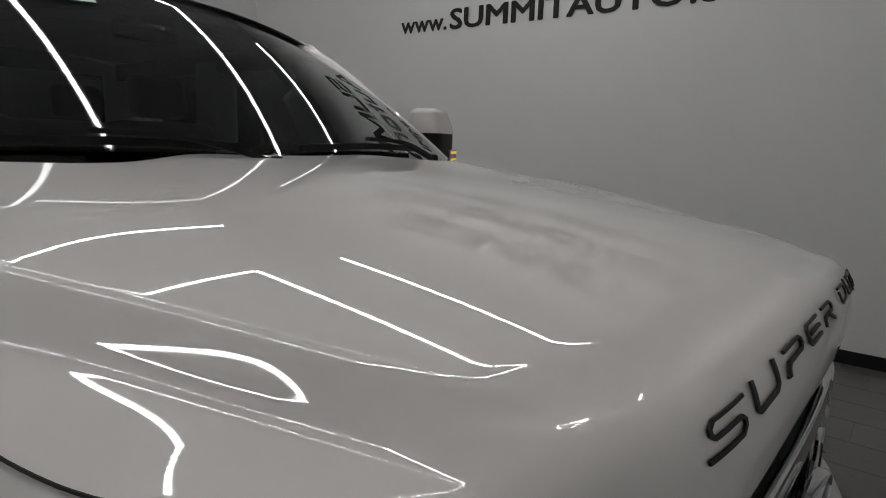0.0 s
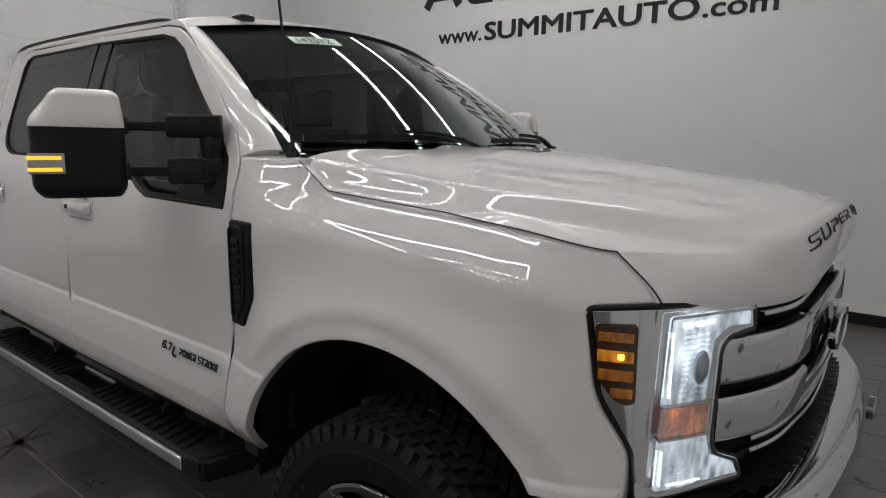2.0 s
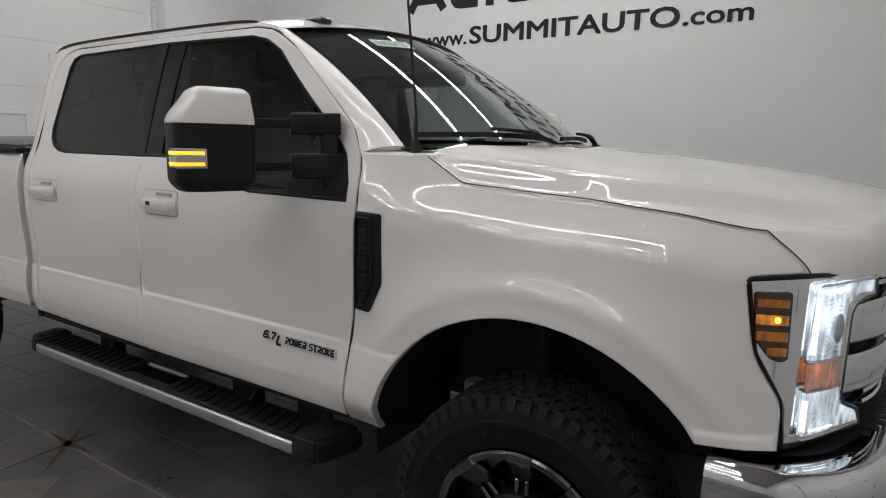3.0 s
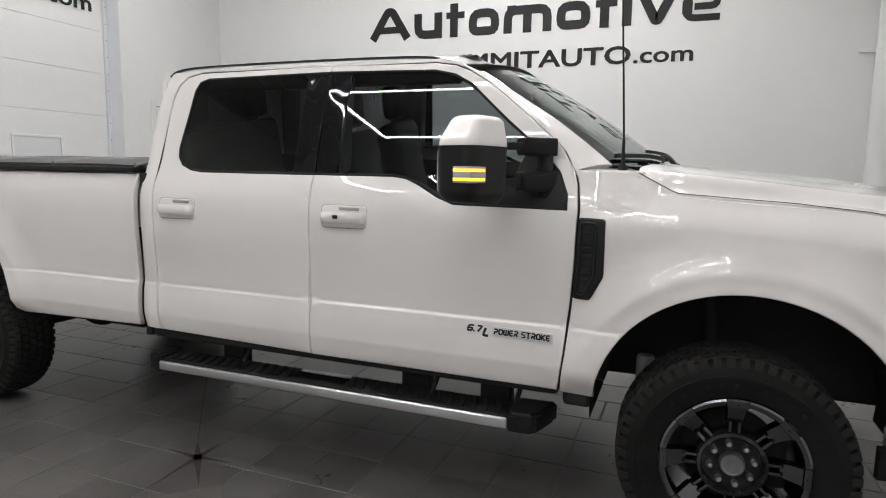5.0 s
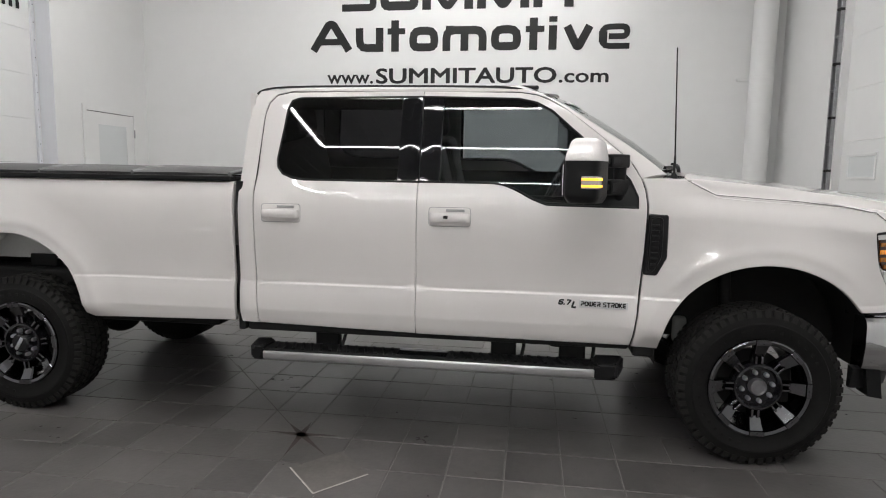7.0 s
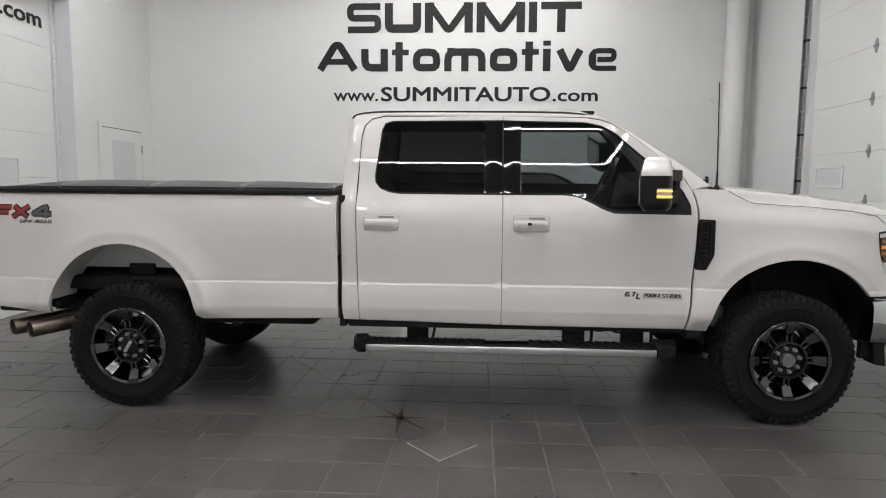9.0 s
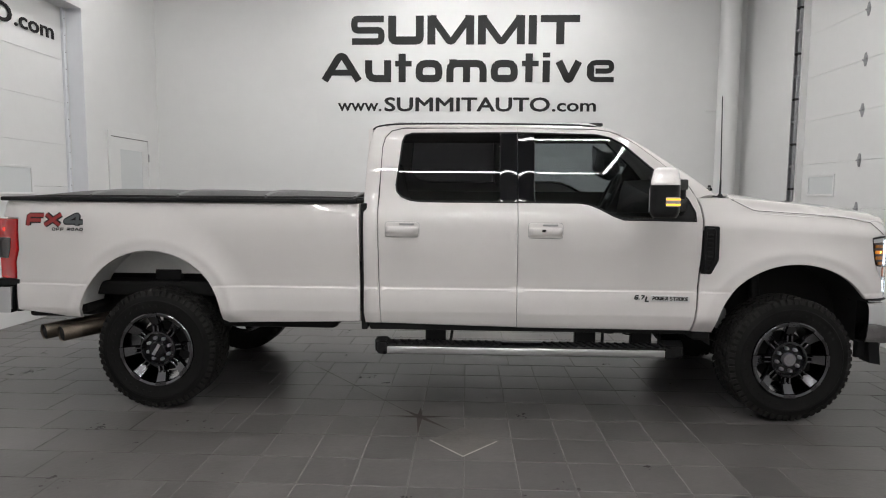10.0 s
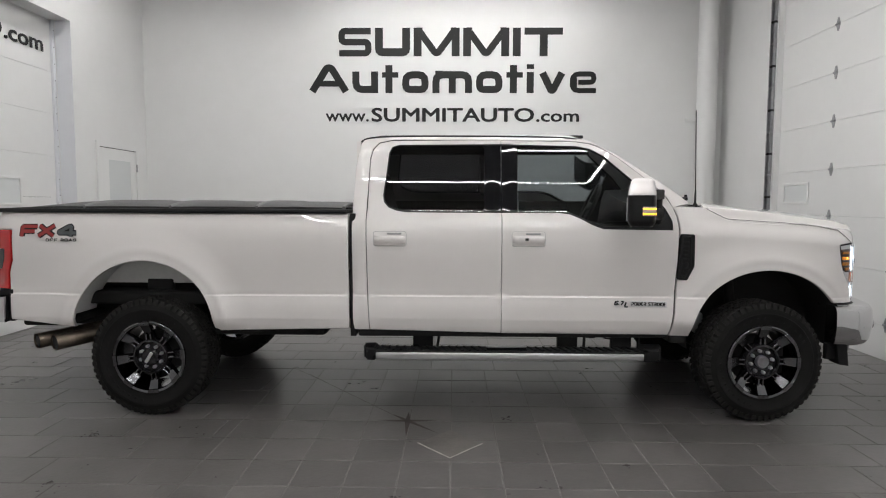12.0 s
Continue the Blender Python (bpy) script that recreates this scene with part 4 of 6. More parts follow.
# dark cord round the hood, standing proud for the shade in its gap
for k in (0, 1):
    bm = bmesh.new()
    sweep(bm, [hood_point(k, j / 70) + Vector((0, (2 * k - 1) * 0.003, 0.0018 + 0.003 * sstep(0.12, 0.2, j / 70) * sstep(0.5, 0.35, j / 70))) for j in range(71)], disc(0.0017, 6))
    part("joint", bm, UNDER, hood)

# black cowl and wipers
bm = bmesh.new()
g = []
for i in range(41):
    y = -0.90 + 1.80 * i / 40
    a = abs(y)
    r = hood_rear(y)
    front = Vector((r + 0.015, y, hood_top(r, min(a, 0.88)) - 0.012))
    back = shield_point(max(-1, min(1, y / 0.872)), 0.0) + Vector((-0.03, 0, -0.012))
    m1 = front.lerp(back, 0.35) + Vector((0, 0, -0.012))
    g.append([bm.verts.new(p) for p in (front + Vector((0, 0, -0.03)), front + Vector((-0.012, 0, 0.0)), m1, back, back + Vector((0, 0, -0.05)))])
for a, b in zip(g, g[1:]):
    for j in range(4):
        bm.faces.new((a[j], b[j], b[j + 1], a[j + 1]))
cowl = part("cowl", bm, BLACK_PLASTIC, truck, "black plastic cowl panel below the windshield", smooth=40)
for s in (-1, 1):
    def filler(u, v, s=s):
        x = -0.648 + 0.268 * u
        a = Vector((x, s * (half_width(x, 1.55) - 0.002), 1.549))
        b = Vector((x, s * 0.82, 1.565 - 0.02 * u))
        return a.lerp(b, v) + Vector((0, 0, 0.006 * math.sin(math.pi * v)))
    part("cowl_corner", sheet(filler, 10, 6, (0, 0, -0.02)), PAINT, truck, "white painted fender top by the cowl", smooth=50)

# vent slots in the cowl
for i in range(22):
    y = -0.74 + 1.48 * i / 21
    b = shield_point(y / 0.872, 0.0)
    f = hood_rear(y)
    bm = bmesh.new()
    sweep(bm, [(f + (b.x - f) * 0.25, y, 1.552), (f + (b.x - f) * 0.8, y + 0.02, 1.560)], [(-0.014, 0), (0.014, 0), (0.011, 0.006), (-0.011, 0.006)])
    part("cowl_rib", bm, GLOSS_BLACK, cowl)

for y0, y1 in ((-0.80, -0.10), (0.02, 0.62)):
    wiper = new("wiper")
    wiper.parent = truck
    base = shield_point(y1 / 0.872, 0.0) + Vector((0.03, 0, 0.01))
    tip = shield_point(y0 / 0.872, 0.06) + Vector((0.012, 0, 0.016))
    mid = shield_point((0.55 * y0 + 0.45 * y1) / 0.872, 0.075) + Vector((0.02, 0, 0.03))
    bm = bmesh.new()
    sweep(bm, smooth_path([base, base.lerp(mid, 0.5) + Vector((0.01, 0, 0.02)), mid], 6), [(-0.012, -0.006), (0.012, -0.006), (0.010, 0.006), (-0.010, 0.006)])
    part("wiper_arm", bm, BLACK_PLASTIC, wiper, smooth=40)
    bm = bmesh.new()
    blade = [shield_point((y0 + (y1 - 0.06 - y0) * i / 14) / 0.872, 0.055 + 0.012 * math.sin(math.pi * i / 14)) + Vector((0.010, 0, 0.012)) for i in range(15)]
    sweep(bm, blade, [(-0.009, -0.008), (0.009, -0.008), (0.006, 0.010), (-0.006, 0.010)])
    part("wiper_blade", bm, BLACK_PLASTIC, wiper, smooth=40)
    bm = bmesh.new()
    lathe(bm, [(0.018, -0.03), (0.018, 0.008), (0.013, 0.016), (0.0, 0.018)], Matrix.Translation(base), 16)
    part("wiper_pivot", bm, BLACK_PLASTIC, wiper, smooth=40)

# antenna mast on the near fender, roof marker
bm = bmesh.new()
lathe(bm, [(0.022, -0.02), (0.020, 0.012), (0.008, 0.03), (0.006, 0.12), (0.0045, 0.125)], Matrix.Translation((-0.471, -0.862, 1.556)), 14)
mast = part("antenna", bm, BLACK_PLASTIC, truck, "black whip antenna", smooth=40)
bm = bmesh.new()
lathe(bm, [(0.0045, 0.0), (0.0035, 0.57), (0.0, 0.575)], Matrix.Translation((-0.471, -0.862, 1.676)) @ pose(0, 0, 0, 4, -3, 0), 8)
part("antenna_mast", bm, BLACK_PLASTIC, mast, smooth=40)
bm = bmesh.new()
box(bm, -1.33, -1.22, -0.51, -0.44, 2.085, 2.112, 0.012, seg=3)
part("roof_fin", bm, GLOSS_BLACK, truck, "small black roof antenna", smooth=60)

# ---- wheels ----
def wheel_data():
    """Meshes of one wheel about its own axis: local z points out of the truck."""
    out = {}
    I4 = Matrix.Identity(4)
    bm = bmesh.new()
    prof = [(0.262, 0.118), (0.275, 0.140), (0.300, 0.149), (0.345, 0.153), (0.350, 0.156), (0.362, 0.156), (0.366, 0.152), (0.400, 0.146), (0.422, 0.132), (0.431, 0.112), (0.434, 0.0),
            (0.431, -0.112), (0.422, -0.132), (0.400, -0.146), (0.345, -0.153), (0.275, -0.140), (0.262, -0.118)]
    lathe(bm, prof, I4, 72, close=True)
    out["tyre"] = (bm, RUBBER, 35)
    bm = bmesh.new()
    rows = ((-0.118, 0.026, 0), (-0.072, 0.040, 0.5), (-0.024, 0.040, 0.1), (0.024, 0.040, 0.6), (0.072, 0.040, 0.2), (0.118, 0.026, 0.7))
    n = 54
    for z, w, ph in rows:
        for i in range(n):
            a = 2 * math.pi * (i + ph) / n
            da = 2 * math.pi / n * 0.37
            sk = 0.35 * da * (1 if z > 0 else -1)
            lo, hi = 0.430, 0.4445
            edge = abs(z) > 0.1
            vs = []
            for r in (lo, hi):
                for zz, sgn in ((z - w / 2, -1), (z + w / 2, 1)):
                    for s in (-1, 1):
                        rr = r - (0.010 if edge and zz * z > 0 and abs(zz) > 0.12 and r == hi else 0)
                        ang = a + s * da + sgn * sk
                        vs.append(bm.verts.new((rr * math.cos(ang), rr * math.sin(ang), zz)))
            for f in ((4, 5, 7, 6), (0, 1, 5, 4), (2, 6, 7, 3), (0, 4, 6, 2), (1, 3, 7, 5)):
                bm.faces.new([vs[k] for k in f])
    # shoulder lugs running down the sidewall
    for sg in (1, -1):
        for i in range(n):
            a = 2 * math.pi * (i + 0.2) / n
            da = 2 * math.pi / n * 0.30
            vs = []
            for r, zz in ((0.398, 0.144), (0.4405, 0.128), (0.398, 0.152), (0.438, 0.139)):
                for s in (-1, 1):
                    vs.append(bm.verts.new((r * math.cos(a + s * da), r * math.sin(a + s * da), sg * zz)))
            for f in ((0, 1, 3, 2), (4, 5, 7, 6), (0, 1, 5, 4), (2, 3, 7, 6), (0, 2, 6, 4), (1, 3, 7, 5)):
                bm.faces.new([vs[k] for k in f])
    out["tread"] = (bm, TREAD, None)
    bm = bmesh.new()
    for i in range(26):
        a = 2 * math.pi * i / 40 + 0.5
        box(bm, 0.315, 0.332, -0.008, 0.008, 0.149, 0.1535, m=Matrix.Rotation(a, 4, "Z"))
    out["sidewall_letters"] = (bm, RUBBER, None)
    bm = bmesh.new()
    lathe(bm, [(0.272, 0.128), (0.270, 0.142), (0.262, 0.147), (0.246, 0.143), (0.240, 0.128), (0.236, 0.06), (0.228, 0.0), (0.228, -0.12), (0.262, -0.13), (0.268, -0.12), (0.25, -0.10), (0.25, 0.10)], I4, 64, close=True)
    out["rim"] = (bm, RIM_M, 35)
    # spokes: one mesh, laid round
    bm = bmesh.new()
    pts = [(0.110, 0.022, 0.062), (0.148, 0.024, 0.070), (0.166, 0.033, 0.100), (0.205, 0.037, 0.120), (0.236, 0.040, 0.140), (0.239, 0.044, 0.149), (0.264, 0.046, 0.150), (0.268, 0.043, 0.145)]
    prev = None
    for r, w, z in pts:
        ring = [bm.verts.new(p) for p in ((r, -w, z - 0.012), (r, -w + 0.007, z), (r, w - 0.007, z), (r, w, z - 0.012), (r, w - 0.004, z - 0.045), (r, -w + 0.004, z - 0.045))]
        if prev:
            for k in range(6):
                bm.faces.new((prev[k], prev[(k + 1) % 6], ring[(k + 1) % 6], ring[k]))
        else:
            bm.faces.new(ring[::-1])
        prev = ring
    bm.faces.new(prev)
    out["spoke"] = (bm, RIM_M, 30)
    bm = bmesh.new()
    for w in (-0.016, 0.016):
        box(bm, 0.122, 0.172, w - 0.0065, w + 0.0065, 0.080, 0.114, 0.003, seg=1)
    out["spoke_rib"] = (bm, RIM_M, None)
    bm = bmesh.new()
    lathe(bm, [(0.009, 0.140), (0.009, 0.1475), (0.006, 0.1495), (0.0, 0.1495)], Matrix.Translation((0.252, 0, 0)), 10)
    out["rivet"] = (bm, RIM_DARK, 40)
    bm = bmesh.new()
    lathe(bm, [(0.130, 0.04), (0.130, 0.112), (0.126, 0.121), (0.115, 0.124), (0.110, 0.116), (0.107, 0.092), (0.0, 0.092)], I4, 48)
    out["hub"] = (bm, RIM_DARK, 35)
    bm = bmesh.new()
    lathe(bm, [(0.046, 0.09), (0.046, 0.118), (0.041, 0.126), (0.036, 0.126), (0.034, 0.123), (0.0, 0.123)], I4, 32)
    out["centre_cap"] = (bm, STEEL, 35)
    bm = bmesh.new()
    lathe(bm, [(0.0125, 0.092), (0.0125, 0.112), (0.009, 0.121), (0.0, 0.122)], Matrix.Translation((0.080, 0, 0)), 8)
    out["lug_nut"] = (bm, BRIGHT_METAL, 40)
    bm = bmesh.new()
    lathe(bm, [(0.0, 0.01), (0.185, 0.01), (0.185, -0.02), (0.0, -0.02)], I4, 40)
    out["brake_disc"] = (bm, UNDER, 30)
    bm = bmesh.new()
    box(bm, 0.10, 0.205, -0.11, 0.11, -0.06, 0.035, 0.015)
    out["brake_caliper"] = (bm, UNDER, 40)
    return out


def wheel(x, s, rear=False):
    m = Matrix.Translation((x, s * (0.855 if rear else 0.865), 0.437)) @ Matrix.Rotation(0.0 if rear else radians(3.0), 4, "Z") @ pose(0, 0, 0, 90 if s < 0 else -90, 0, 0)
    w = new("wheel")
    w.parent = truck
    w.matrix_basis = m @ Matrix.Rotation(radians(6 if rear else 0), 4, "Z")
    tagged(w, "black eight-spoke wheel with an all-terrain tyre")
    for name, (me, count) in WHEEL.items():
        if rear and name == "centre_cap":
            continue
        for i in range(count):
            o = new(name, me)
            o.parent = w
            turn = 2 * math.pi * (i + (0.25 if name == "lug_nut" else 0.25)) / count if count > 1 else 0.0
            if name == "spoke" or name == "spoke_rib" or name == "rivet":
                turn = 2 * math.pi * i / 8 + math.pi / 2
            o.matrix_basis = Matrix.Rotation(turn, 4, "Z")
            if name in ("tread", "sidewall_letters"):
                tagged(o, kind="stuff")
    if rear:
        bm = bmesh.new()
        lathe(bm, [(0.062, 0.085), (0.062, 0.13), (0.052, 0.140), (0.0, 0.142)], Matrix.Identity(4), 32)
        part("axle_hub", bm, RIM_DARK, w, smooth=35)
        bm = bmesh.new()
        box(bm, -0.045, 0.045, -0.011, 0.011, 0.141, 0.146, 0.003, m=Matrix.Rotation(radians(52), 4, "Z"))
        part("hub_badge", bm, BRIGHT_METAL, w)


WHEEL = {}
for name, (bm, material, soft) in wheel_data().items():
    me = bpy.data.meshes.new(name)
    bmesh.ops.recalc_face_normals(bm, faces=bm.faces)
    if soft:
        for f in bm.faces:
            f.smooth = True
        for e in bm.edges:
            if len(e.link_faces) == 2 and e.calc_face_angle(0.0) > radians(soft):
                e.smooth = False
    bm.to_mesh(me)
    bm.free()
    me.materials.append(material)
    if name in ("tyre", "tread", "sidewall_letters"):
        for v in me.vertices:
            r = math.hypot(v.co.x, v.co.y)
            k = (0.262 + (r - 0.262) * 0.9585) / r if r > 0.262 else 1.0
            v.co = (v.co.x * k, v.co.y * k, v.co.z * 0.95)
    WHEEL[name] = (me, 8 if name in ("spoke", "spoke_rib", "rivet", "lug_nut") else 1)
for s in (-1, 1):
    wheel(0.0, s)
    wheel(-4.468, s, True)

# ---- mirrors ----
def mirror(s):
    m = new("side_mirror")
    m.parent = truck
    tagged(m, "tow mirror with white cap and black lower housing")
    C = Matrix.Translation((-0.976, -1.265, 1.584) if s < 0 else (-0.93, 1.25, 1.628)) @ Matrix.Rotation(s * radians(20), 4, "Z")

    # housing: a rounded shell, broad side towards the nose, its outer upper corner cut away
    def shell(z0, z1, grow=0.0):
        bm = bmesh.new()
        rings = []
        n = 24
        for j in range(n + 1):
            z = z0 + (z1 - z0) * j / n
            t = (z + 0.16) / 0.32
            up = sstep(0.66, 1.0, t)
            end = max(0.0, (t - 0.93) / 0.07) ** 2
            low = max(0.0, (0.14 - t) / 0.14) ** 2
            outer = 0.126 - 0.060 * up - 0.018 * end - 0.03 * low
            inner = 0.124 - 0.010 * up - 0.018 * end - 0.02 * low
            d = 0.089 - 0.016 * up - 0.020 * end - 0.022 * low
            e = 4.5
            ring = []
            for i in range(36):
                a = 2 * math.pi * i / 36
                ca, sa = math.cos(a), math.sin(a)
                x = (d + grow) * math.copysign(abs(ca) ** (2 / e), ca)
                w = (outer if sa * s > 0 else inner) + grow
                y = w * math.copysign(abs(sa) ** (2 / e), sa)
                ring.append(bm.verts.new(C @ Vector((x, y, z))))
            rings.append(ring)
        for a, b in zip(rings, rings[1:]):
            for i in range(36):
                bm.faces.new((a[i], a[(i + 1) % 36], b[(i + 1) % 36], b[i]))
        bm.faces.new(rings[0][::-1]), bm.faces.new(rings[-1])
        return bm

    part("mirror_housing", shell(-0.158, 0.048), BLACK_PLASTIC, m, "black lower housing", smooth=45)
    part("mirror_cap", shell(0.049, 0.160, 0.001), PAINT, m, "white painted cap", smooth=45)
    bm = bmesh.new()
    box(bm, -0.092, -0.087, -0.100, 0.100, -0.12, 0.03, 0.001, m=C)
    part("mirror_glass", bm, CHROME, m)
    # turn lamp wrapped round the outer corner
    bm = bmesh.new()
    y0, y1 = sorted((s * 0.131, s * 0.040))
    box(bm, 0.010, 0.0925, y0, y1, -0.086, -0.026, 0.004, m=C)
    lamp = part("turn_lamp", bm, mat("lamp_clear_grey", (0.45, 0.44, 0.43), 0.15, coat=0.6), m, "clear turn lamp", smooth=40)
    for z in (-0.073, -0.040):
        bm = bmesh.new()
        y0, y1 = sorted((s * 0.1325, s * 0.048))
        box(bm, 0.012, 0.094, y0, y1, z - 0.0055, z + 0.0055, 0.002, m=C)
        part("amber_bar", bm, AMBER_BAR, lamp)
    # two telescoping arms: a slim tube slides in a broad sleeve that is hinged to the door
    for z, tall in ((1.640, 0.036), (1.500, 0.042)):
        arm = new("mirror_arm")
        arm.parent = m
        a = Vector((-0.925, s * 1.165, z))
        b = Vector((-0.845, s * 1.045, z + 0.002))
        c = Vector((-0.745, s * 0.925, z + 0.004))
        bm = bmesh.new()
        sweep(bm, [a, b.lerp(c, 0.2)], rounded([(-0.013, -0.015), (0.013, -0.015), (0.013, 0.015), (-0.013, 0.015)], 0.005, 3))
        part("inner_tube", bm, BLACK_PLASTIC, arm, smooth=40)
        bm = bmesh.new()
        sweep(bm, [a + (a - b) * 0.05, a.lerp(b, 0.16)], rounded([(-0.020, -0.026), (0.020, -0.026), (0.020, 0.026), (-0.020, 0.026)], 0.008, 3))
        part("arm_collar", bm, BLACK_PLASTIC, arm, smooth=40)
        bm = bmesh.new()
        k = b.lerp(a, 0.06)
        sec = rounded([(-0.030, -tall), (0.030, -tall), (0.030, tall), (-0.030, tall)], 0.010, 3)
        sweep(bm, [k, k.lerp(c, 0.06), k.lerp(c, 0.5), c], sec)
        for v in list(bm.verts)[:len(sec)]:
            v.co = k + (v.co - k) * 0.86
        part("outer_sleeve", bm, BLACK_PLASTIC, arm, smooth=40)
        bm = bmesh.new()
        sweep(bm, [k.lerp(c, 0.14) + Vector((0.012, -s * 0.010, 0)) * -1, k.lerp(c, 0.62)], rounded([(-0.0315, -tall * 0.6), (0.0335, -tall * 0.6), (0.0335, tall * 0.62), (-0.0315, tall * 0.62)], 0.006, 2))
        part("sleeve_cover", bm, BLACK_PLASTIC, arm, smooth=40)
    bm = bmesh.new()
    lathe(bm, [(0.0, -0.075), (0.020, -0.072), (0.030, -0.055), (0.034, -0.03), (0.034, 0.16), (0.026, 0.18), (0.0, 0.182)], Matrix.Translation((-0.772, s * 0.950, 1.495)), 18)
    part("mirror_pivot", bm, BLACK_PLASTIC, m, smooth=40)


for s in (-1, 1):
    mirror(s)

# ---- door handles, vent, badge ----
HANDLES = ((-2.693, "rear"), (-1.696, "front"))
for s in (-1, 1):
    for hx, kind in HANDLES:
        def on_side(x, z, d, s=s):
            return (x, s * (half_width(x, z) + 0.004 - d), z)

        h = panel("door_handle", rounded([(hx - 0.118, 1.268), (hx + 0.118, 1.268), (hx + 0.118, 1.372), (hx - 0.118, 1.372)], 0.022), on_side, PAINT, truck, "white painted door handle", gap=0, soft=0.005, depth=0.02, dx=0.03, dz=0.02)
        bm = bmesh.new()
        y = half_width(hx, 1.32)
        pth = smooth_path([(hx - 0.105, s * (y + 0.004), 1.316), (hx - 0.085, s * (y + 0.026), 1.318), (hx, s * (y + 0.034), 1.320), (hx + 0.085, s * (y + 0.026), 1.318), (hx + 0.105, s * (y + 0.004), 1.316)], 5)
        sweep(bm, pth, [(-0.010, -0.022), (0.008, -0.024), (0.014, -0.010), (0.014, 0.014), (0.006, 0.024), (-0.008, 0.022)], up=(0, 0, 1))
        part("handle_grip", bm, PAINT, h, smooth=50)
        # raised grey slab painting the shade above the grip
        bm = bmesh.new()
        box(bm, hx - 0.020, hx + 0.085, min(s * (y + 0.002), s * (y + 0.008)), max(s * (y + 0.002), s * (y + 0.008)), 1.350, 1.364, 0.002)
        part("recess_shade", bm, LINER, h)
        # thin grey ring painting the soft shade round the handle plate
        bm = bmesh.new()
        sweep(bm, [on_side(a, b, 0.0045) for a, b in rounded([(hx - 0.119, 1.267), (hx + 0.119, 1.267), (hx + 0.119, 1.373), (hx - 0.119, 1.373)], 0.022)], disc(0.0018, 5), up=(0, 1, 0), closed=True)
        part("outline_shade", bm, LINER, h)
        if kind == "front" and s < 0:
            bm = bmesh.new()
            box(bm, hx - 0.030, hx - 0.004, s * (y + 0.0515), s * (y + 0.04), 1.312, 1.330, 0.003)
            part("key_button", bm, GLOSS_BLACK, h)

    def on_vent(x, z, d, s=s):
        return (x, s * (half_width(x, z) + 0.010 - d), z)

    vent = panel("fender_vent", rounded([(-0.616, 1.364), (-0.512, 1.360), (-0.510, 1.13), (-0.560, 1.030), (-0.630, 1.033)], 0.012), on_vent, BLACK_PLASTIC, truck, "black fender vent", gap=0, soft=0.008, depth=0.05, dx=0.03, dz=0.03)
    bm = bmesh.new()
    pts = [(x, s * (half_width(x, z) + 0.012), z) for x, z in rounded([(-0.606, 1.345), (-0.545, 1.342), (-0.545, 1.13), (-0.585, 1.055), (-0.612, 1.058)], 0.02)]
    sweep(bm, pts, disc(0.006, 6), up=(0, 1, 0), closed=True)
    part("vent_lip", bm, BLACK_PLASTIC, vent, smooth=60)
    for i in range(8):
        z = 1.09 + 0.030 * i
        bm = bmesh.new()
        box(bm, -0.598, -0.558, min(s * (half_width(-0.58, z) + 0.008), s * (half_width(-0.58, z) + 0.017)), max(s * (half_width(-0.58, z) + 0.008), s * (half_width(-0.58, z) + 0.017)), z - 0.009, z + 0.009, 0.003, seg=1)
        part("vent_letter", bm, BLACK_PLASTIC, vent)

    def skin(x, z, h, s=s):
        return (x, s * (half_width(x, z) + h), z)

    plate = panel("engine_badge", rounded([(-0.963, 0.838), (-0.700, 0.834), (-0.700, 0.876), (-0.963, 0.880)], 0.004), lambda x, z, d, s=s: (x, s * (half_width(x, z) + 0.004 - d), z), BADGE, truck, "chrome engine badge with black letters", gap=0, soft=0.002, depth=0.008, dx=0.04, dz=0.02)


def near_side(x0, z0, lift, rise=0.0):
    """Lays flat letters on the near body side, their lower left corner at x0, z0."""
    return lambda a, b, h: (x0 + a, -(half_width(x0 + a, z0 + b + rise * a) + lift + h), z0 + b + rise * a)


display_text("badge_letters", "POWER STROKE", 0.026, 0.243, near_side(-0.954, 0.847, 0.0045, -0.015), BLACK_VINYL, truck, weight=0.24, corner=0.2, gap=0.22, slant=0.0, depth=0.0015, n=2)
for nm, mt, gr in (("badge_letters", BLACK_VINYL, 0.0), ("badge_letters", BADGE, 0.004)):
    display_text(nm, "6.7", 0.031 + gr, 0.066 + gr, near_side(-1.080 - gr / 2, 0.849 - gr / 2, 0.0035 - gr / 4), mt, truck, weight=0.26 + gr * 20, corner=0.2, gap=0.16, slant=0.35, depth=0.0015, n=2)
    display_text(nm, "L", 0.040 + gr, 0.028 + gr, near_side(-1.008 - gr / 2, 0.832 - gr / 2, 0.0035 - gr / 4), mt, truck, weight=0.26 + gr * 20, corner=0.2, gap=0.16, slant=0.35, depth=0.0015, n=2)

# ---- off-road decal on the near bed side ----
for text, x, wide, mt in (("FX", -5.384, 0.262, RED_VINYL), ("4", -5.115, 0.145, GREY_VINYL)):
    display_text("decal", text, 0.100, wide + 0.014, near_side(x - 0.007, 1.317, 0.0010), BLACK_VINYL, truck, weight=0.42, corner=0.08, gap=-0.14, slant=0.12, step=0.03, depth=0.0012, n=1)
    display_text("decal", text, 0.086, wide, near_side(x, 1.324, 0.0030), mt, truck, weight=0.28, corner=0.08, gap=-0.04, slant=0.12, step=0.03, depth=0.0012, n=1)
display_text("decal", "OFF ROAD", 0.022, 0.225, near_side(-5.195, 1.289, 0.002), BLACK_VINYL, truck, weight=0.26, corner=0.2, gap=0.25, depth=0.001, n=2)

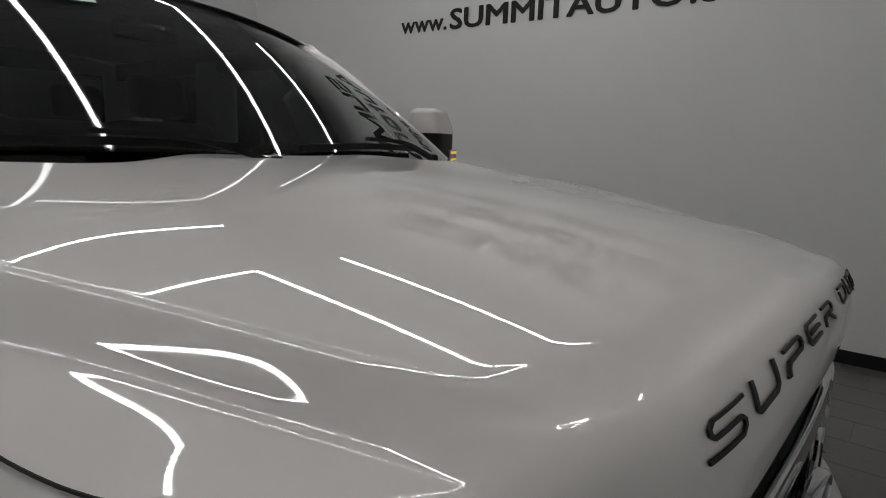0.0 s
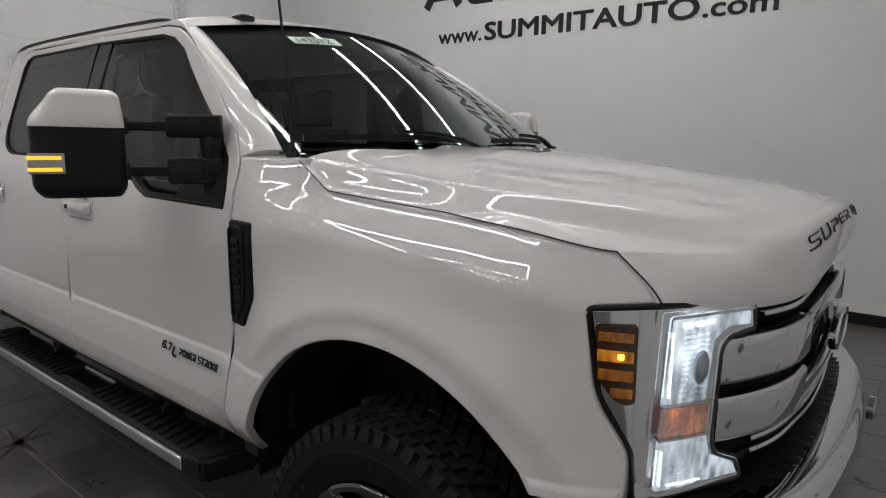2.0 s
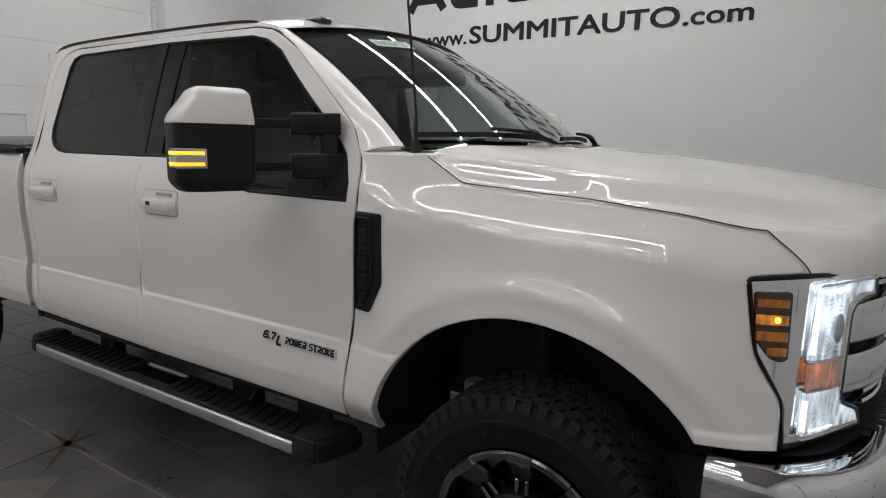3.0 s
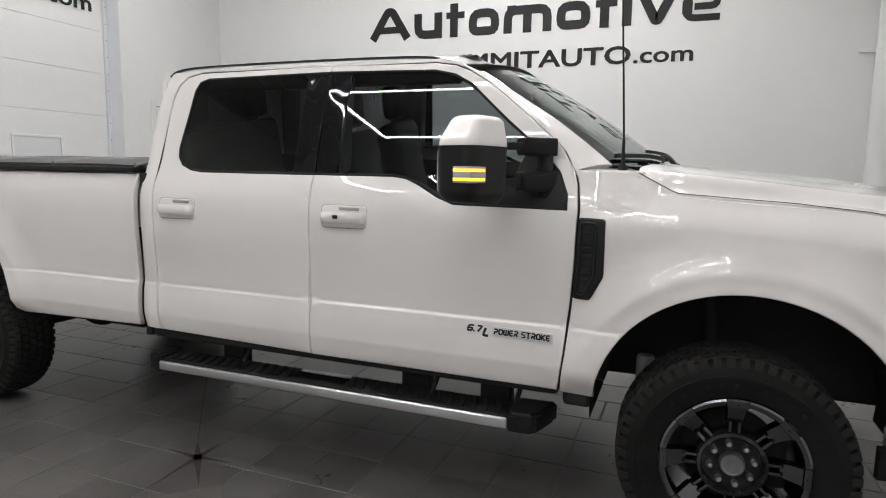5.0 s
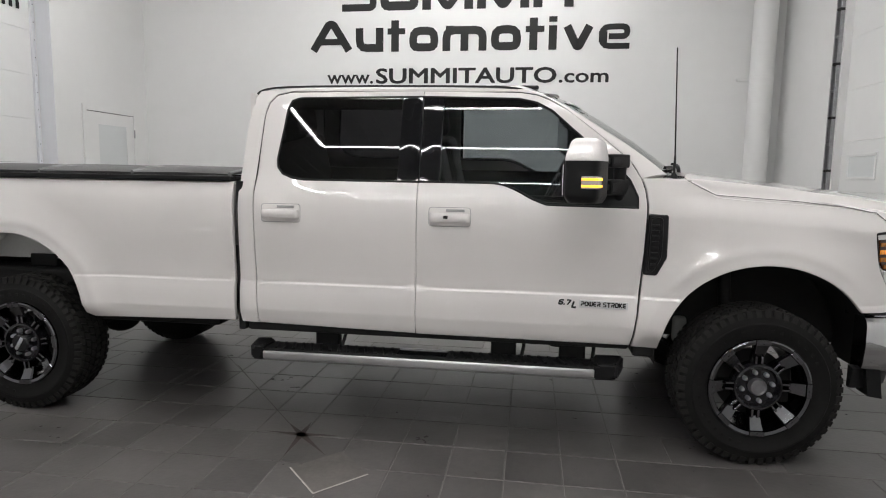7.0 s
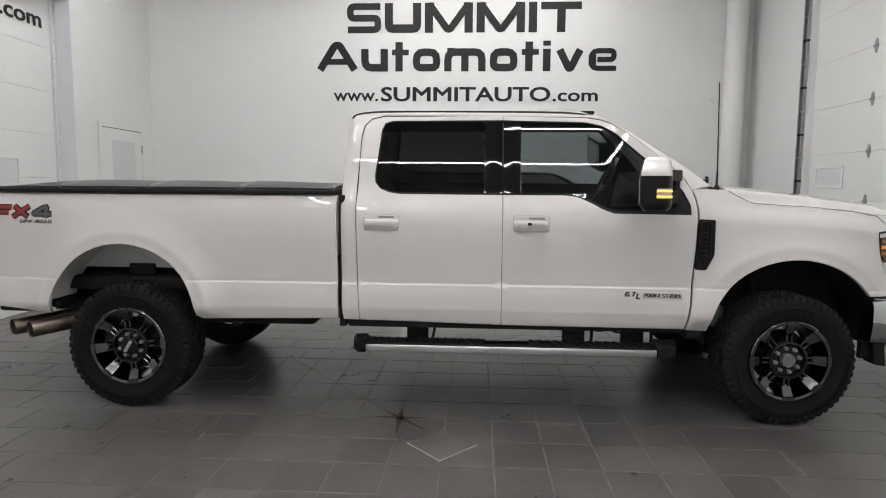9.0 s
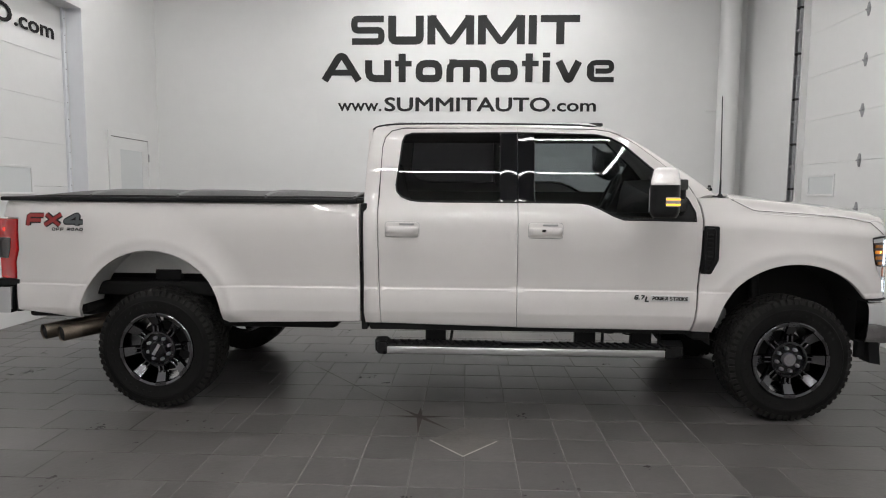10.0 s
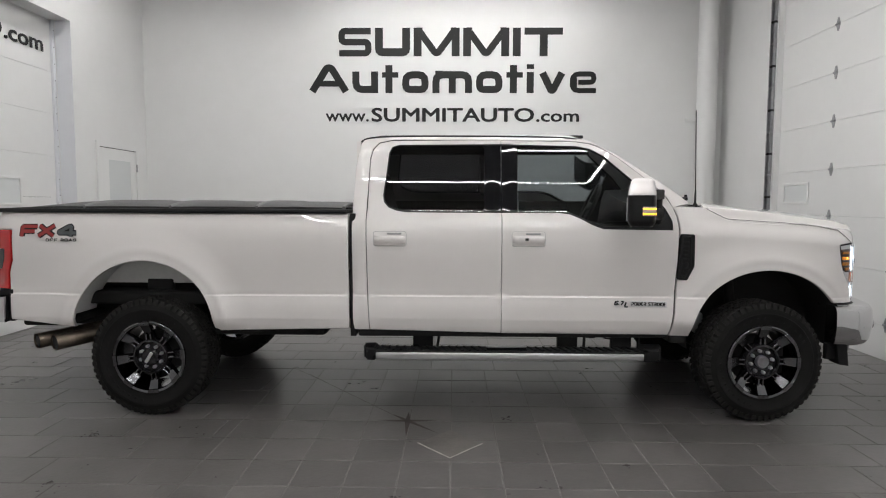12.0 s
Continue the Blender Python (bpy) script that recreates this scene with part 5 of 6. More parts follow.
# ---- running board ----
for s in (-1, 1):
    step = new("running_board")
    step.parent = truck
    tagged(step, "black running board with a bright metal edge strip")
    y0, y1 = 0.875, 1.060
    bm = bmesh.new()
    box(bm, -2.80, -0.86, min(s * y0, s * (y1 - 0.012)), max(s * y0, s * (y1 - 0.012)), 0.462, 0.515, 0.010)
    part("board", bm, BLACK_PLASTIC, step, smooth=30)
    bm = bmesh.new()
    box(bm, -2.79, -0.87, min(s * (y1 - 0.014), s * (y1 + 0.004)), max(s * (y1 - 0.014), s * (y1 + 0.004)), 0.458, 0.506, 0.008, seg=3)
    part("edge_strip", bm, BRIGHT_METAL, step, "bright metal edge strip", smooth=40)
    for xa, xb in ((-2.90, -2.785), (-0.875, -0.69)):
        bm = bmesh.new()
        vs = [bm.verts.new((x, s * y, z)) for z in (0.448, 0.540) for x, y in
              (((xa, y0 + 0.02), (xb, y0), (xb, y1 + 0.006), (xa + 0.03, y1 - 0.01)) if xa < -2 else ((xa, y0), (xb, y0 - 0.01), (xb - 0.06, y1), (xa, y1 + 0.006)))]
        bmesh.ops.convex_hull(bm, input=vs)
        bmesh.ops.bevel(bm, geom=bm.edges[:], offset=0.012, segments=3, affect="EDGES")
        part("end_cap", bm, BLACK_PLASTIC, step, smooth=40)
    for x0, x1, n in ((-2.74, -2.02, 14), (-1.66, -0.93, 14)):
        for i in range(n):
            x = x0 + (x1 - x0) * i / (n - 1)
            bm = bmesh.new()
            sweep(bm, [(x - 0.02, s * 0.905, 0.517), (x + 0.02, s * 1.03, 0.517)], [(-0.011, -0.004), (0.011, -0.004), (0.007, 0.007), (-0.007, 0.007)])
            part("tread_rib", bm, BLACK_PLASTIC, step)
    bm = bmesh.new()
    box(bm, -1.99, -1.70, min(s * 0.93, s * 1.01), max(s * 0.93, s * 1.01), 0.514, 0.519, 0.002)
    part("tread_pocket", bm, GLOSS_BLACK, step)
    bm = bmesh.new()
    box(bm, -1.99, -1.70, min(s * 0.905, s * 0.918), max(s * 0.905, s * 0.918), 0.514, 0.527, 0.003)
    part("tread_bar", bm, LINER, step)
    for x in (-2.46, -1.38, -0.98):
        br = new("step_bracket")
        br.parent = step
        bm = bmesh.new()
        box(bm, x - 0.075, x + 0.075, min(s * 0.80, s * 0.86), max(s * 0.80, s * 0.86), 0.46, 0.68, 0.01)
        box(bm, x - 0.075, x + 0.075, min(s * 0.80, s * 0.93), max(s * 0.80, s * 0.93), 0.455, 0.485, 0.006)
        part("plate", bm, BLACK_PLASTIC, br)
        bm = bmesh.new()
        sweep(bm, smooth_path([(x + 0.115, s * 0.82, 0.66), (x + 0.12, s * 0.87, 0.58), (x + 0.105, s * 0.92, 0.50)], 5), disc(0.011, 8))
        part("strut", bm, BLACK_PLASTIC, br, smooth=50)

# black tow loop and cable clip under the near sill
bm = bmesh.new()
sweep(bm, smooth_path([(-1.27, -0.83, 0.625), (-1.262, -0.84, 0.595), (-1.23, -0.845, 0.582), (-1.18, -0.845, 0.582), (-1.155, -0.84, 0.600), (-1.15, -0.83, 0.625)], 5), disc(0.008, 8))
part("tow_loop", bm, BLACK_PLASTIC, truck, smooth=50)
bm = bmesh.new()
box(bm, -1.095, -1.035, -0.86, -0.82, 0.585, 0.632, 0.006)
sweep(bm, smooth_path([(-1.10, -0.84, 0.62), (-1.125, -0.845, 0.60), (-1.10, -0.85, 0.575), (-1.03, -0.85, 0.57)], 5), disc(0.006, 8))
part("cable_clip", bm, BLACK_PLASTIC, truck, smooth=50)

# ---- tail lamps, rear bumper, tailgate, exhaust ----
for s in (-1, 1):
    def tail(x, z, d, s=s):
        return (x, s * (half_width(max(x, -5.58), z) - 0.25 * max(0, -5.58 - x) + 0.006 - d), z)

    out = rounded([(-5.452, 1.374), (-5.630, 1.374), (-5.640, 0.935), (-5.490, 0.935), (-5.486, 1.06), (-5.456, 1.15)], 0.012)
    tl = panel("tail_lamp", out, tail, RED_LENS, truck, "red tail lamp with a smoked centre", gap=0.002, soft=0.008, depth=0.06, dx=0.03, dz=0.03)
    panel("tail_lamp_centre", rounded([(-5.505, 1.235), (-5.635, 1.235), (-5.635, 1.085), (-5.545, 1.085), (-5.515, 1.16)], 0.01), lambda x, z, d, s=s: tail(x, z, d - 0.003, s), DARK_LENS, tl, gap=0, soft=0.003, depth=0.008)
    panel("lit_lamp", rounded([(-5.56, 1.31), (-5.59, 1.31), (-5.59, 1.28), (-5.56, 1.28)], 0.01), lambda x, z, d, s=s: tail(x, z, d - 0.002, s), RED_LIT, tl, gap=0, soft=0.002, depth=0.006)
    bm = bmesh.new()
    box(bm, -5.60, -5.56, min(s * 0.02, s * 0.90), max(s * 0.02, s * 0.90), 0.93, 1.495, 0.02)
    part("tailgate", bm, PAINT, truck, "white painted tailgate half", smooth=40)
bm = bmesh.new()
path = smooth_path([(-5.50, -0.975, 0), (-5.62, -0.97, 0), (-5.72, -0.90, 0), (-5.76, -0.6, 0), (-5.77, 0, 0), (-5.76, 0.6, 0), (-5.72, 0.90, 0), (-5.62, 0.97, 0), (-5.50, 0.975, 0)], 6)
sweep(bm, path, [(-0.0, 0.70), (0.012, 0.715), (0.02, 0.79), (0.012, 0.868), (-0.01, 0.885), (-0.06, 0.885), (-0.06, 0.70)][::-1])
part("rear_bumper", bm, CHROME, truck, "chrome rear bumper", smooth=40)
bm = bmesh.new()
box(bm, -5.66, -5.46, -0.95, 0.95, 0.885, 0.935, 0.008)
box(bm, -5.495, -5.462, -0.985, 0.985, 0.70, 0.935, 0.006)
part("bumper_trim", bm, BLACK_PLASTIC, truck)
bm = bmesh.new()
box(bm, -5.44, -5.17, -0.93, -0.60, 0.655, 0.705, 0.02)
box(bm, -5.40, -5.02, -0.90, -0.50, 0.68, 0.74, 0.02)
part("rear_valance", bm, UNDER, truck)
for dx, dy in ((-0.02, -0.02), (0.145, -0.075)):
    bm = bmesh.new()
    a, b = Vector((-5.00 + dx, -0.56 + dy, 0.580)), Vector((-5.27 + dx, -0.98 + dy, 0.556))
    ring = disc(0.056, 20)
    d = (b - a).normalized()
    sweep(bm, [a, b], ring, cap=False)
    sweep(bm, [b + d * 0.001, b - d * 0.06], disc(0.053, 20), cap=False)
    tip = part("exhaust_tip", bm, EXHAUST, truck, "sooty steel exhaust tip", smooth=40)
    # dark plug set in the tip for the shade inside the pipe
    bm = bmesh.new()
    sweep(bm, [b - d * 0.012, b - d * 0.10], disc(0.0525, 20))
    part("bore_shade", bm, UNDER, tip)
bm = bmesh.new()
sweep(bm, smooth_path([(-5.0, -0.67, 0.575), (-4.85, -0.56, 0.60), (-4.55, -0.50, 0.72), (-4.1, -0.48, 0.66), (-3.0, -0.45, 0.60)], 6), disc(0.048, 14))
part("exhaust_pipe", bm, EXHAUST, truck, smooth=40)

# ---- folding bed cover ----
cover = thing("bed_cover", "black vinyl folding cover over the truck's cargo bed", "bed cover", (-4.28, 0, 1.50))
bm = bmesh.new()
for y in (-0.945, 0.945):
    box(bm, -1.30, 1.27, y - 0.03, y + 0.03, 0.0, 0.030, 0.008)
box(bm, -1.30, -1.24, -0.915, 0.915, 0.0, 0.028, 0.008)
box(bm, 1.21, 1.27, -0.915, 0.915, 0.0, 0.028, 0.008)
part("cover_frame", bm, BLACK_PLASTIC, cover)
for i in range(4):
    x0, x1 = -1.285 + 0.635 * i, -1.285 + 0.635 * (i + 1) - 0.018

    def cloth(u, v, x0=x0, x1=x1):
        x, k = x0 + (x1 - x0) * u, 2 * v - 1
        ramp = sstep(-1.30, -0.75, x) * (1 - 0.25 * sstep(0.9, 1.27, x))
        return Vector((x, 0.935 * k, 0.030 + 0.040 * ramp * (1 - abs(k) ** 5) + 0.014 * ramp + 0.002 * math.sin(math.pi * u)))

    part("cover_panel", sheet(cloth, 16, 30, (0, 0, -0.012)), COVER, cover, smooth=50)
    bm = bmesh.new()
    sweep(bm, [cloth(1, j / 24) + Vector((0.009, 0, 0.0)) for j in range(25)], disc(0.012, 6))
    part("cover_hinge", bm, SEAM_M, cover, smooth=60)

# ---- headlamps: laid along the front corner, s metres from the fender edge ----
_cor = smooth_path([(0.536, 0.938, 0), (0.600, 0.917, 0), (0.655, 0.886, 0), (0.705, 0.826, 0), (0.745, 0.757, 0), (0.785, 0.692, 0), (0.825, 0.628, 0)], 8)
_acc = [0.0]
for a, b in zip(_cor, _cor[1:]):
    _acc.append(_acc[-1] + (b - a).length)


def corner(sv):
    """Plan point and outward direction at arc length sv."""
    i = min(max(0, int(np.searchsorted(_acc, sv)) - 1), len(_cor) - 2)
    f = (sv - _acc[i]) / (_acc[i + 1] - _acc[i])
    p = _cor[i].lerp(_cor[i + 1], f)
    d = (_cor[min(i + 2, len(_cor) - 1)] - _cor[max(i - 1, 0)]).normalized()
    return p, Vector((-d.y, d.x, 0)) * -1


def headlamp(s):
    def at(lift):
        def f(a, z, d):
            p, n = corner(a)
            n = n if n.x > 0 else -n
            q = p + n * (lift - d)
            return (q.x, s * q.y, z)
        return f

    hull = [(0.010, 1.282), (0.128, 1.294), (0.395, 1.287), (0.404, 1.228), (0.335, 1.215), (0.318, 1.19), (0.312, 0.985), (0.325, 0.955), (0.385, 0.935), (0.405, 0.885), (0.125, 0.866), (0.113, 0.98), (0.040, 1.10)]
    lamp = panel("headlamp", rounded(hull, 0.012), at(-0.004), mat("lamp_chrome_shell", (0.70, 0.70, 0.71), 0.07, 1.0), truck, "lit headlamp in a chrome surround", gap=0.003, soft=0.006, depth=0.12, dx=0.02, dz=0.03)
    # dark rim between lamp and fender
    bm = bmesh.new()
    sweep(bm, [at(-0.002)(a, z, 0) for a, z in rounded(hull, 0.012)], disc(0.0065, 6), closed=True)
    part("lamp_seal", bm, BLACK_PLASTIC, lamp, smooth=60)
    # amber side marker
    am = panel("side_marker", rounded([(0.026, 1.252), (0.112, 1.256), (0.116, 1.09), (0.098, 1.083), (0.072, 1.092), (0.038, 1.135)], 0.01), at(0.004), AMBER, lamp, "amber side marker", gap=0, soft=0.004, depth=0.012, dx=0.02, dz=0.02)
    for z0, z1, a0, a1, lit in ((1.218, 1.238, 0.035, 0.104, 0), (1.176, 1.200, 0.035, 0.106, 1), (1.136, 1.160, 0.038, 0.107, 0), (1.100, 1.121, 0.064, 0.108, 0)):
        panel("marker_cell", rounded([(a0, z0), (a1, z0), (a1, z1), (a0, z1)], 0.003), at(0.0075), AMBER_GLOW if lit else AMBER_CELL, am, gap=0, soft=0.002, depth=0.006, flat=True)
    panel("bulb", rounded([(0.074, 1.181), (0.088, 1.181), (0.088, 1.196), (0.074, 1.196)], 0.007), at(0.0085), AMBER_LIT, am, gap=0, soft=0.002, depth=0.006, flat=True)
    # lamp chambers behind a clear lens; the reflectors' sheen is emitted
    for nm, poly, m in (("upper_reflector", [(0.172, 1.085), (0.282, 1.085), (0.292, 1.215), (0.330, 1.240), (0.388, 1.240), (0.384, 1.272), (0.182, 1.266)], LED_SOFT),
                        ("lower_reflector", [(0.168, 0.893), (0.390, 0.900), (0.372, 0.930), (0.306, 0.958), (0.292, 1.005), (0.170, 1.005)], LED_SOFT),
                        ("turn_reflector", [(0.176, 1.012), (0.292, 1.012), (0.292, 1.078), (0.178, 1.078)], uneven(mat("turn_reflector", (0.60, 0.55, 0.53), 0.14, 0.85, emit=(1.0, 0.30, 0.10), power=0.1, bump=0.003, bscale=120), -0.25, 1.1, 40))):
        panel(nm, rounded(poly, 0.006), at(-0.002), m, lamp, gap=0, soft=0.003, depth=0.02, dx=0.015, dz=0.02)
    for a0, a1, z0, z1 in ((0.182, 0.187, 1.10, 1.24), (0.205, 0.228, 1.246, 1.259), (0.236, 0.258, 1.248, 1.260), (0.266, 0.286, 1.250, 1.261), (0.175, 0.180, 0.905, 0.985), (0.195, 0.285, 0.903, 0.907)):
        panel("led", rounded([(a0, z0), (a1, z0), (a1, z1), (a0, z1)], 0.003), at(0.0035), LED, lamp, gap=0, soft=0.0015, depth=0.006, flat=True)
    # ribs in the upper and lower chambers, their sheen emitted too
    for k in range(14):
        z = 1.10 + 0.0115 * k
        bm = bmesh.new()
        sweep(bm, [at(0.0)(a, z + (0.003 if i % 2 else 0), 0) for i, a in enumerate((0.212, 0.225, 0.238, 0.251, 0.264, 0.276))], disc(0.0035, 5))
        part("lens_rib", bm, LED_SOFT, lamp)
    bm = bmesh.new()
    c = at(0.002)(0.258, 1.16, 0)
    bmesh.ops.create_uvsphere(bm, u_segments=20, v_segments=12, radius=0.030, matrix=Matrix.Translation(c) @ Matrix.Diagonal((0.6, 0.8, 1.25, 1)))
    part("projector", bm, mat("projector_glass", (0.35, 0.38, 0.42), 0.05, 0.3, coat=1.0), lamp, smooth=60)
    panel("divider", [(0.170, 1.006), (0.300, 1.006), (0.300, 1.012), (0.170, 1.012)], at(0.006), CHROME, lamp, gap=0, soft=0.001, depth=0.01, flat=True)
    panel("divider", [(0.172, 1.079), (0.300, 1.079), (0.300, 1.084), (0.172, 1.084)], at(0.006), CHROME, lamp, gap=0, soft=0.001, depth=0.01, flat=True)
    lens = panel("lens", rounded([(0.160, 0.884), (0.398, 0.892), (0.380, 0.938), (0.318, 0.962), (0.306, 0.99), (0.308, 1.195), (0.332, 1.222), (0.398, 1.232), (0.390, 1.282), (0.170, 1.276)], 0.012), at(0.013), GLASS_CLEAR, lamp, "clear lens", gap=0, soft=0.003, depth=0.004, dx=0.02, dz=0.03)
    lens.visible_shadow = False


for s in (-1, 1):
    headlamp(s)


# ---- grille ----
def nose(y, back=0.0):
    return hood_front(y) - 0.012 - back


def level(y, z, up):
    return z + up * sstep(0.47, 0.10, abs(y))


grille = new("grille")
grille.parent = truck
tagged(grille, "black grille with chrome bars")
part("grille_backing", sheet(lambda u, v: Vector((nose(0.73 * (2 * u - 1), 0.085), 0.73 * (2 * u - 1), 0.80 + (level(0.73 * (2 * u - 1), 1.30, 0.06) - 0.80) * v)), 40, 4, (-0.02, 0, 0)), UNDER, grille)
RECT = lambda w, h, r=0.006: rounded([(-w, -h), (w, -h), (w, h), (-w, h)], r, 3)


def bar(name, y0, y1, z, up, w, h, back, material, parent, r=0.006):
    bm = bmesh.new()
    ys = [y0 + (y1 - y0) * i / 28 for i in range(29)]
    sweep(bm, [(nose(y, back), y, level(y, z, up)) for y in ys], RECT(w, h, r))
    return part(name, bm, material, parent, smooth=35)


for z, up in ((1.284, 0.048), (1.250, 0.045), (0.955, -0.02), (0.925, -0.03)):
    bar("chrome_bar", -0.605, 0.605, z, up, 0.006, 0.007, 0.02, CHROME, grille)
for s in (-1, 1):
    for z0, z1 in ((1.106, 1.212), (0.974, 1.078)):
        bm = bmesh.new()
        ys = [s * (0.715 - 0.355 * i / 14) for i in range(15)]
        sweep(bm, [(nose(y, 0.03), y, (z0 + z1) / 2) for y in ys], rounded([(-0.03, -(z1 - z0) / 2), (0.03, -(z1 - z0) / 2), (0.022, (z1 - z0) / 2), (-0.03, (z1 - z0) / 2)] if s > 0 else [(-0.03, -(z1 - z0) / 2), (0.03, -(z1 - z0) / 2), (0.03, (z1 - z0) / 2), (-0.022, (z1 - z0) / 2)], 0.012, 3))
        part("chrome_block", bm, CHROME, grille, "broad chrome grille bar", smooth=35)
bar("chrome_band", -0.37, 0.37, 1.190, 0.02, 0.016, 0.026, 0.02, CHROME, grille)
bar("chrome_band", -0.37, 0.37, 1.010, -0.015, 0.016, 0.026, 0.02, CHROME, grille)
for i in range(7):
    bar("grille_slat", -0.70, 0.70, 0.90 + 0.055 * i, 0.0, 0.012, 0.006, 0.06, UNDER, grille)
bm = bmesh.new()
M = Matrix.Translation((nose(0, -0.004), 0, 1.10)) @ pose(0, 0, 0, 90, 0, 90)
lathe(bm, [(1.0, 0.0), (1.0, 0.016), (0.93, 0.022), (0.90, 0.016), (0.0, 0.016)], M @ Matrix.Diagonal((0.135, 0.062, 1, 1)), 40)
emblem = part("emblem", bm, CHROME, grille, "oval emblem", smooth=40)
bm = bmesh.new()
lathe(bm, [(0.89, 0.016), (0.88, 0.019), (0.0, 0.021)], M @ Matrix.Diagonal((0.135, 0.062, 1, 1)), 40)
part("emblem_field", bm, BLUE_OVAL, emblem, smooth=40)
bm = bmesh.new()
box(bm, -0.022, 0.022, -0.018, 0.018, -0.03, 0.03, 0.006, m=Matrix.Translation((nose(0.38, 0.03), -0.36, 1.302)) @ pose(0, 0, 0, 0, 12, -15))
part("sensor", bm, GLOSS_BLACK, grille, "small black camera")

# raised letters stamped in the nose of the hood
def on_nose(a, b, h):
    y = a - 0.492
    k = y / NOSE_HALF
    p = hood_point((k + 1) / 2, TOP_SHARE + (1 - TOP_SHARE) * (0.53 - b * 4.7))
    q = hood_point((k + 1) / 2, TOP_SHARE + (1 - TOP_SHARE) * (0.53 - b * 4.7) + 0.004)
    r = hood_point((k + 1) / 2 + 0.004, TOP_SHARE + (1 - TOP_SHARE) * (0.53 - b * 4.7))
    n = (r - p).cross(q - p).normalized()
    n = n if n.x > 0 else -n
    return p + n * (h + 0.0012)


display_text("hood_letter", "SUPER DUTY", 0.045, 0.955, on_nose, BLACK_VINYL, hood, weight=0.15, corner=0.16, gap=0.42, slant=0.18, step=0.006, depth=0.003, n=1, split=True)

# ---- front bumper ----
bumper = new("front_bumper")
bumper.parent = truck
tagged(bumper, "chrome front bumper with black lower valance")
plan = smooth_path([(0.500, -1.018, 0), (0.60, -1.022, 0), (0.70, -1.005, 0), (0.80, -0.935, 0), (0.88, -0.80, 0), (0.96, -0.5, 0), (0.99, -0.2, 0), (0.995, 0, 0), (0.99, 0.2, 0), (0.96, 0.5, 0), (0.88, 0.80, 0), (0.80, 0.935, 0), (0.70, 1.005, 0), (0.60, 1.022, 0), (0.500, 1.018, 0)], 7)
sec = rounded([(-0.005, 0.560), (0.028, 0.590), (0.045, 0.70), (0.040, 0.815), (0.012, 0.850), (-0.11, 0.846), (-0.11, 0.56)], 0.02, 3)
bm = bmesh.new()
sweep(bm, plan, [(a - 0.04, b) for a, b in sec])
part("bumper_bar", bm, CHROME, bumper, "chrome bumper bar", smooth=40)
bm = bmesh.new()
inner = [Vector((p.x - 0.15, p.y * 0.86, 0)) for p in plan[14:-14]]
sweep(bm, inner, [(-0.11, 0.825), (0.09, 0.825), (0.09, 0.846), (-0.11, 0.856)])
part("bumper_shelf", bm, BLACK_PLASTIC, bumper)
for i in range(26):
    y = -0.62 + 1.24 * i / 25
    bm = bmesh.new()
    box(bm, nose(y, 0.06), nose(y, -0.02), y - 0.020, y + 0.020, 0.846, 0.8495, 0.001, seg=1)
    part("shelf_rib", bm, BLACK_PLASTIC, bumper)
bm = bmesh.new()
sweep(bm, [Vector((p.x - 0.13, p.y * 0.90, 0)) for p in plan[8:-8]], [(-0.02, 0.45), (0.012, 0.45), (0.03, 0.56), (-0.02, 0.57)])
part("valance", bm, BLACK_PLASTIC, bumper, "black lower valance")
for s in (-1, 1):
    bm = bmesh.new()
    vs = [bm.verts.new((x, s * y, z)) for x, y, z in ((0.53, 0.98, 0.60), (0.60, 0.98, 0.60), (0.56, 0.97, 0.42), (0.63, 0.97, 0.41), (0.53, 0.85, 0.60), (0.60, 0.85, 0.60), (0.56, 0.85, 0.42), (0.64, 0.85, 0.41))]
    bmesh.ops.convex_hull(bm, input=vs)
    part("air_deflector", bm, BLACK_PLASTIC, bumper)
    bm = bmesh.new()
    lathe(bm, [(0.045, 0.0), (0.045, 0.02), (0.036, 0.026), (0.0, 0.02)], Matrix.Translation((0.985, s * 0.62, 0.66)) @ pose(0, 0, 0, 0, 90, 0), 20)
    part("fog_lamp", bm, CHROME, bumper, smooth=40)

# ---- underbody, wheel wells, cab inside ----
chassis = new("chassis")
chassis.parent = truck
tagged(chassis, "black chassis frame and axles")
bm = bmesh.new()
for s in (-1, 1):
    box(bm, -5.35, 0.70, min(s * 0.40, s * 0.48), max(s * 0.40, s * 0.48), 0.58, 0.76, 0.01)
part("frame_rail", bm, UNDER, chassis)
for x, r in ((0.0, 0.055), (-4.468, 0.065)):
    bm = bmesh.new()
    sweep(bm, [(x, -0.78, 0.445), (x, 0.78, 0.445)], disc(r, 14))
    bmesh.ops.create_uvsphere(bm, u_segments=20, v_segments=12, radius=0.17, matrix=Matrix.Translation((x, 0.22 if x == 0 else 0.0, 0.445)))
    part("axle", bm, UNDER, chassis, smooth=50)
    for s in (-1, 1):
        bm = bmesh.new()
        sweep(bm, [(x - 0.06, s * 0.64, 0.48), (x - 0.10, s * 0.60, 1.02)], disc(0.038, 12))
        sweep(bm, [(x - 0.06, s * 0.64, 0.42), (x - 0.08, s * 0.62, 0.70)], disc(0.050, 12))
        part("shock_absorber", bm, UNDER, chassis, smooth=50)
bm = bmesh.new()
box(bm, -2.90, -0.60, -0.88, 0.88, 0.625, 0.70, 0.02)
box(bm, -5.50, -3.00, -0.80, 0.80, 0.80, 0.90, 0.02)
box(bm, -2.6, -1.9, -0.36, 0.36, 0.50, 0.64, 0.04)
box(bm, -4.1, -3.2, -0.78, -0.50, 0.56, 0.80, 0.04)
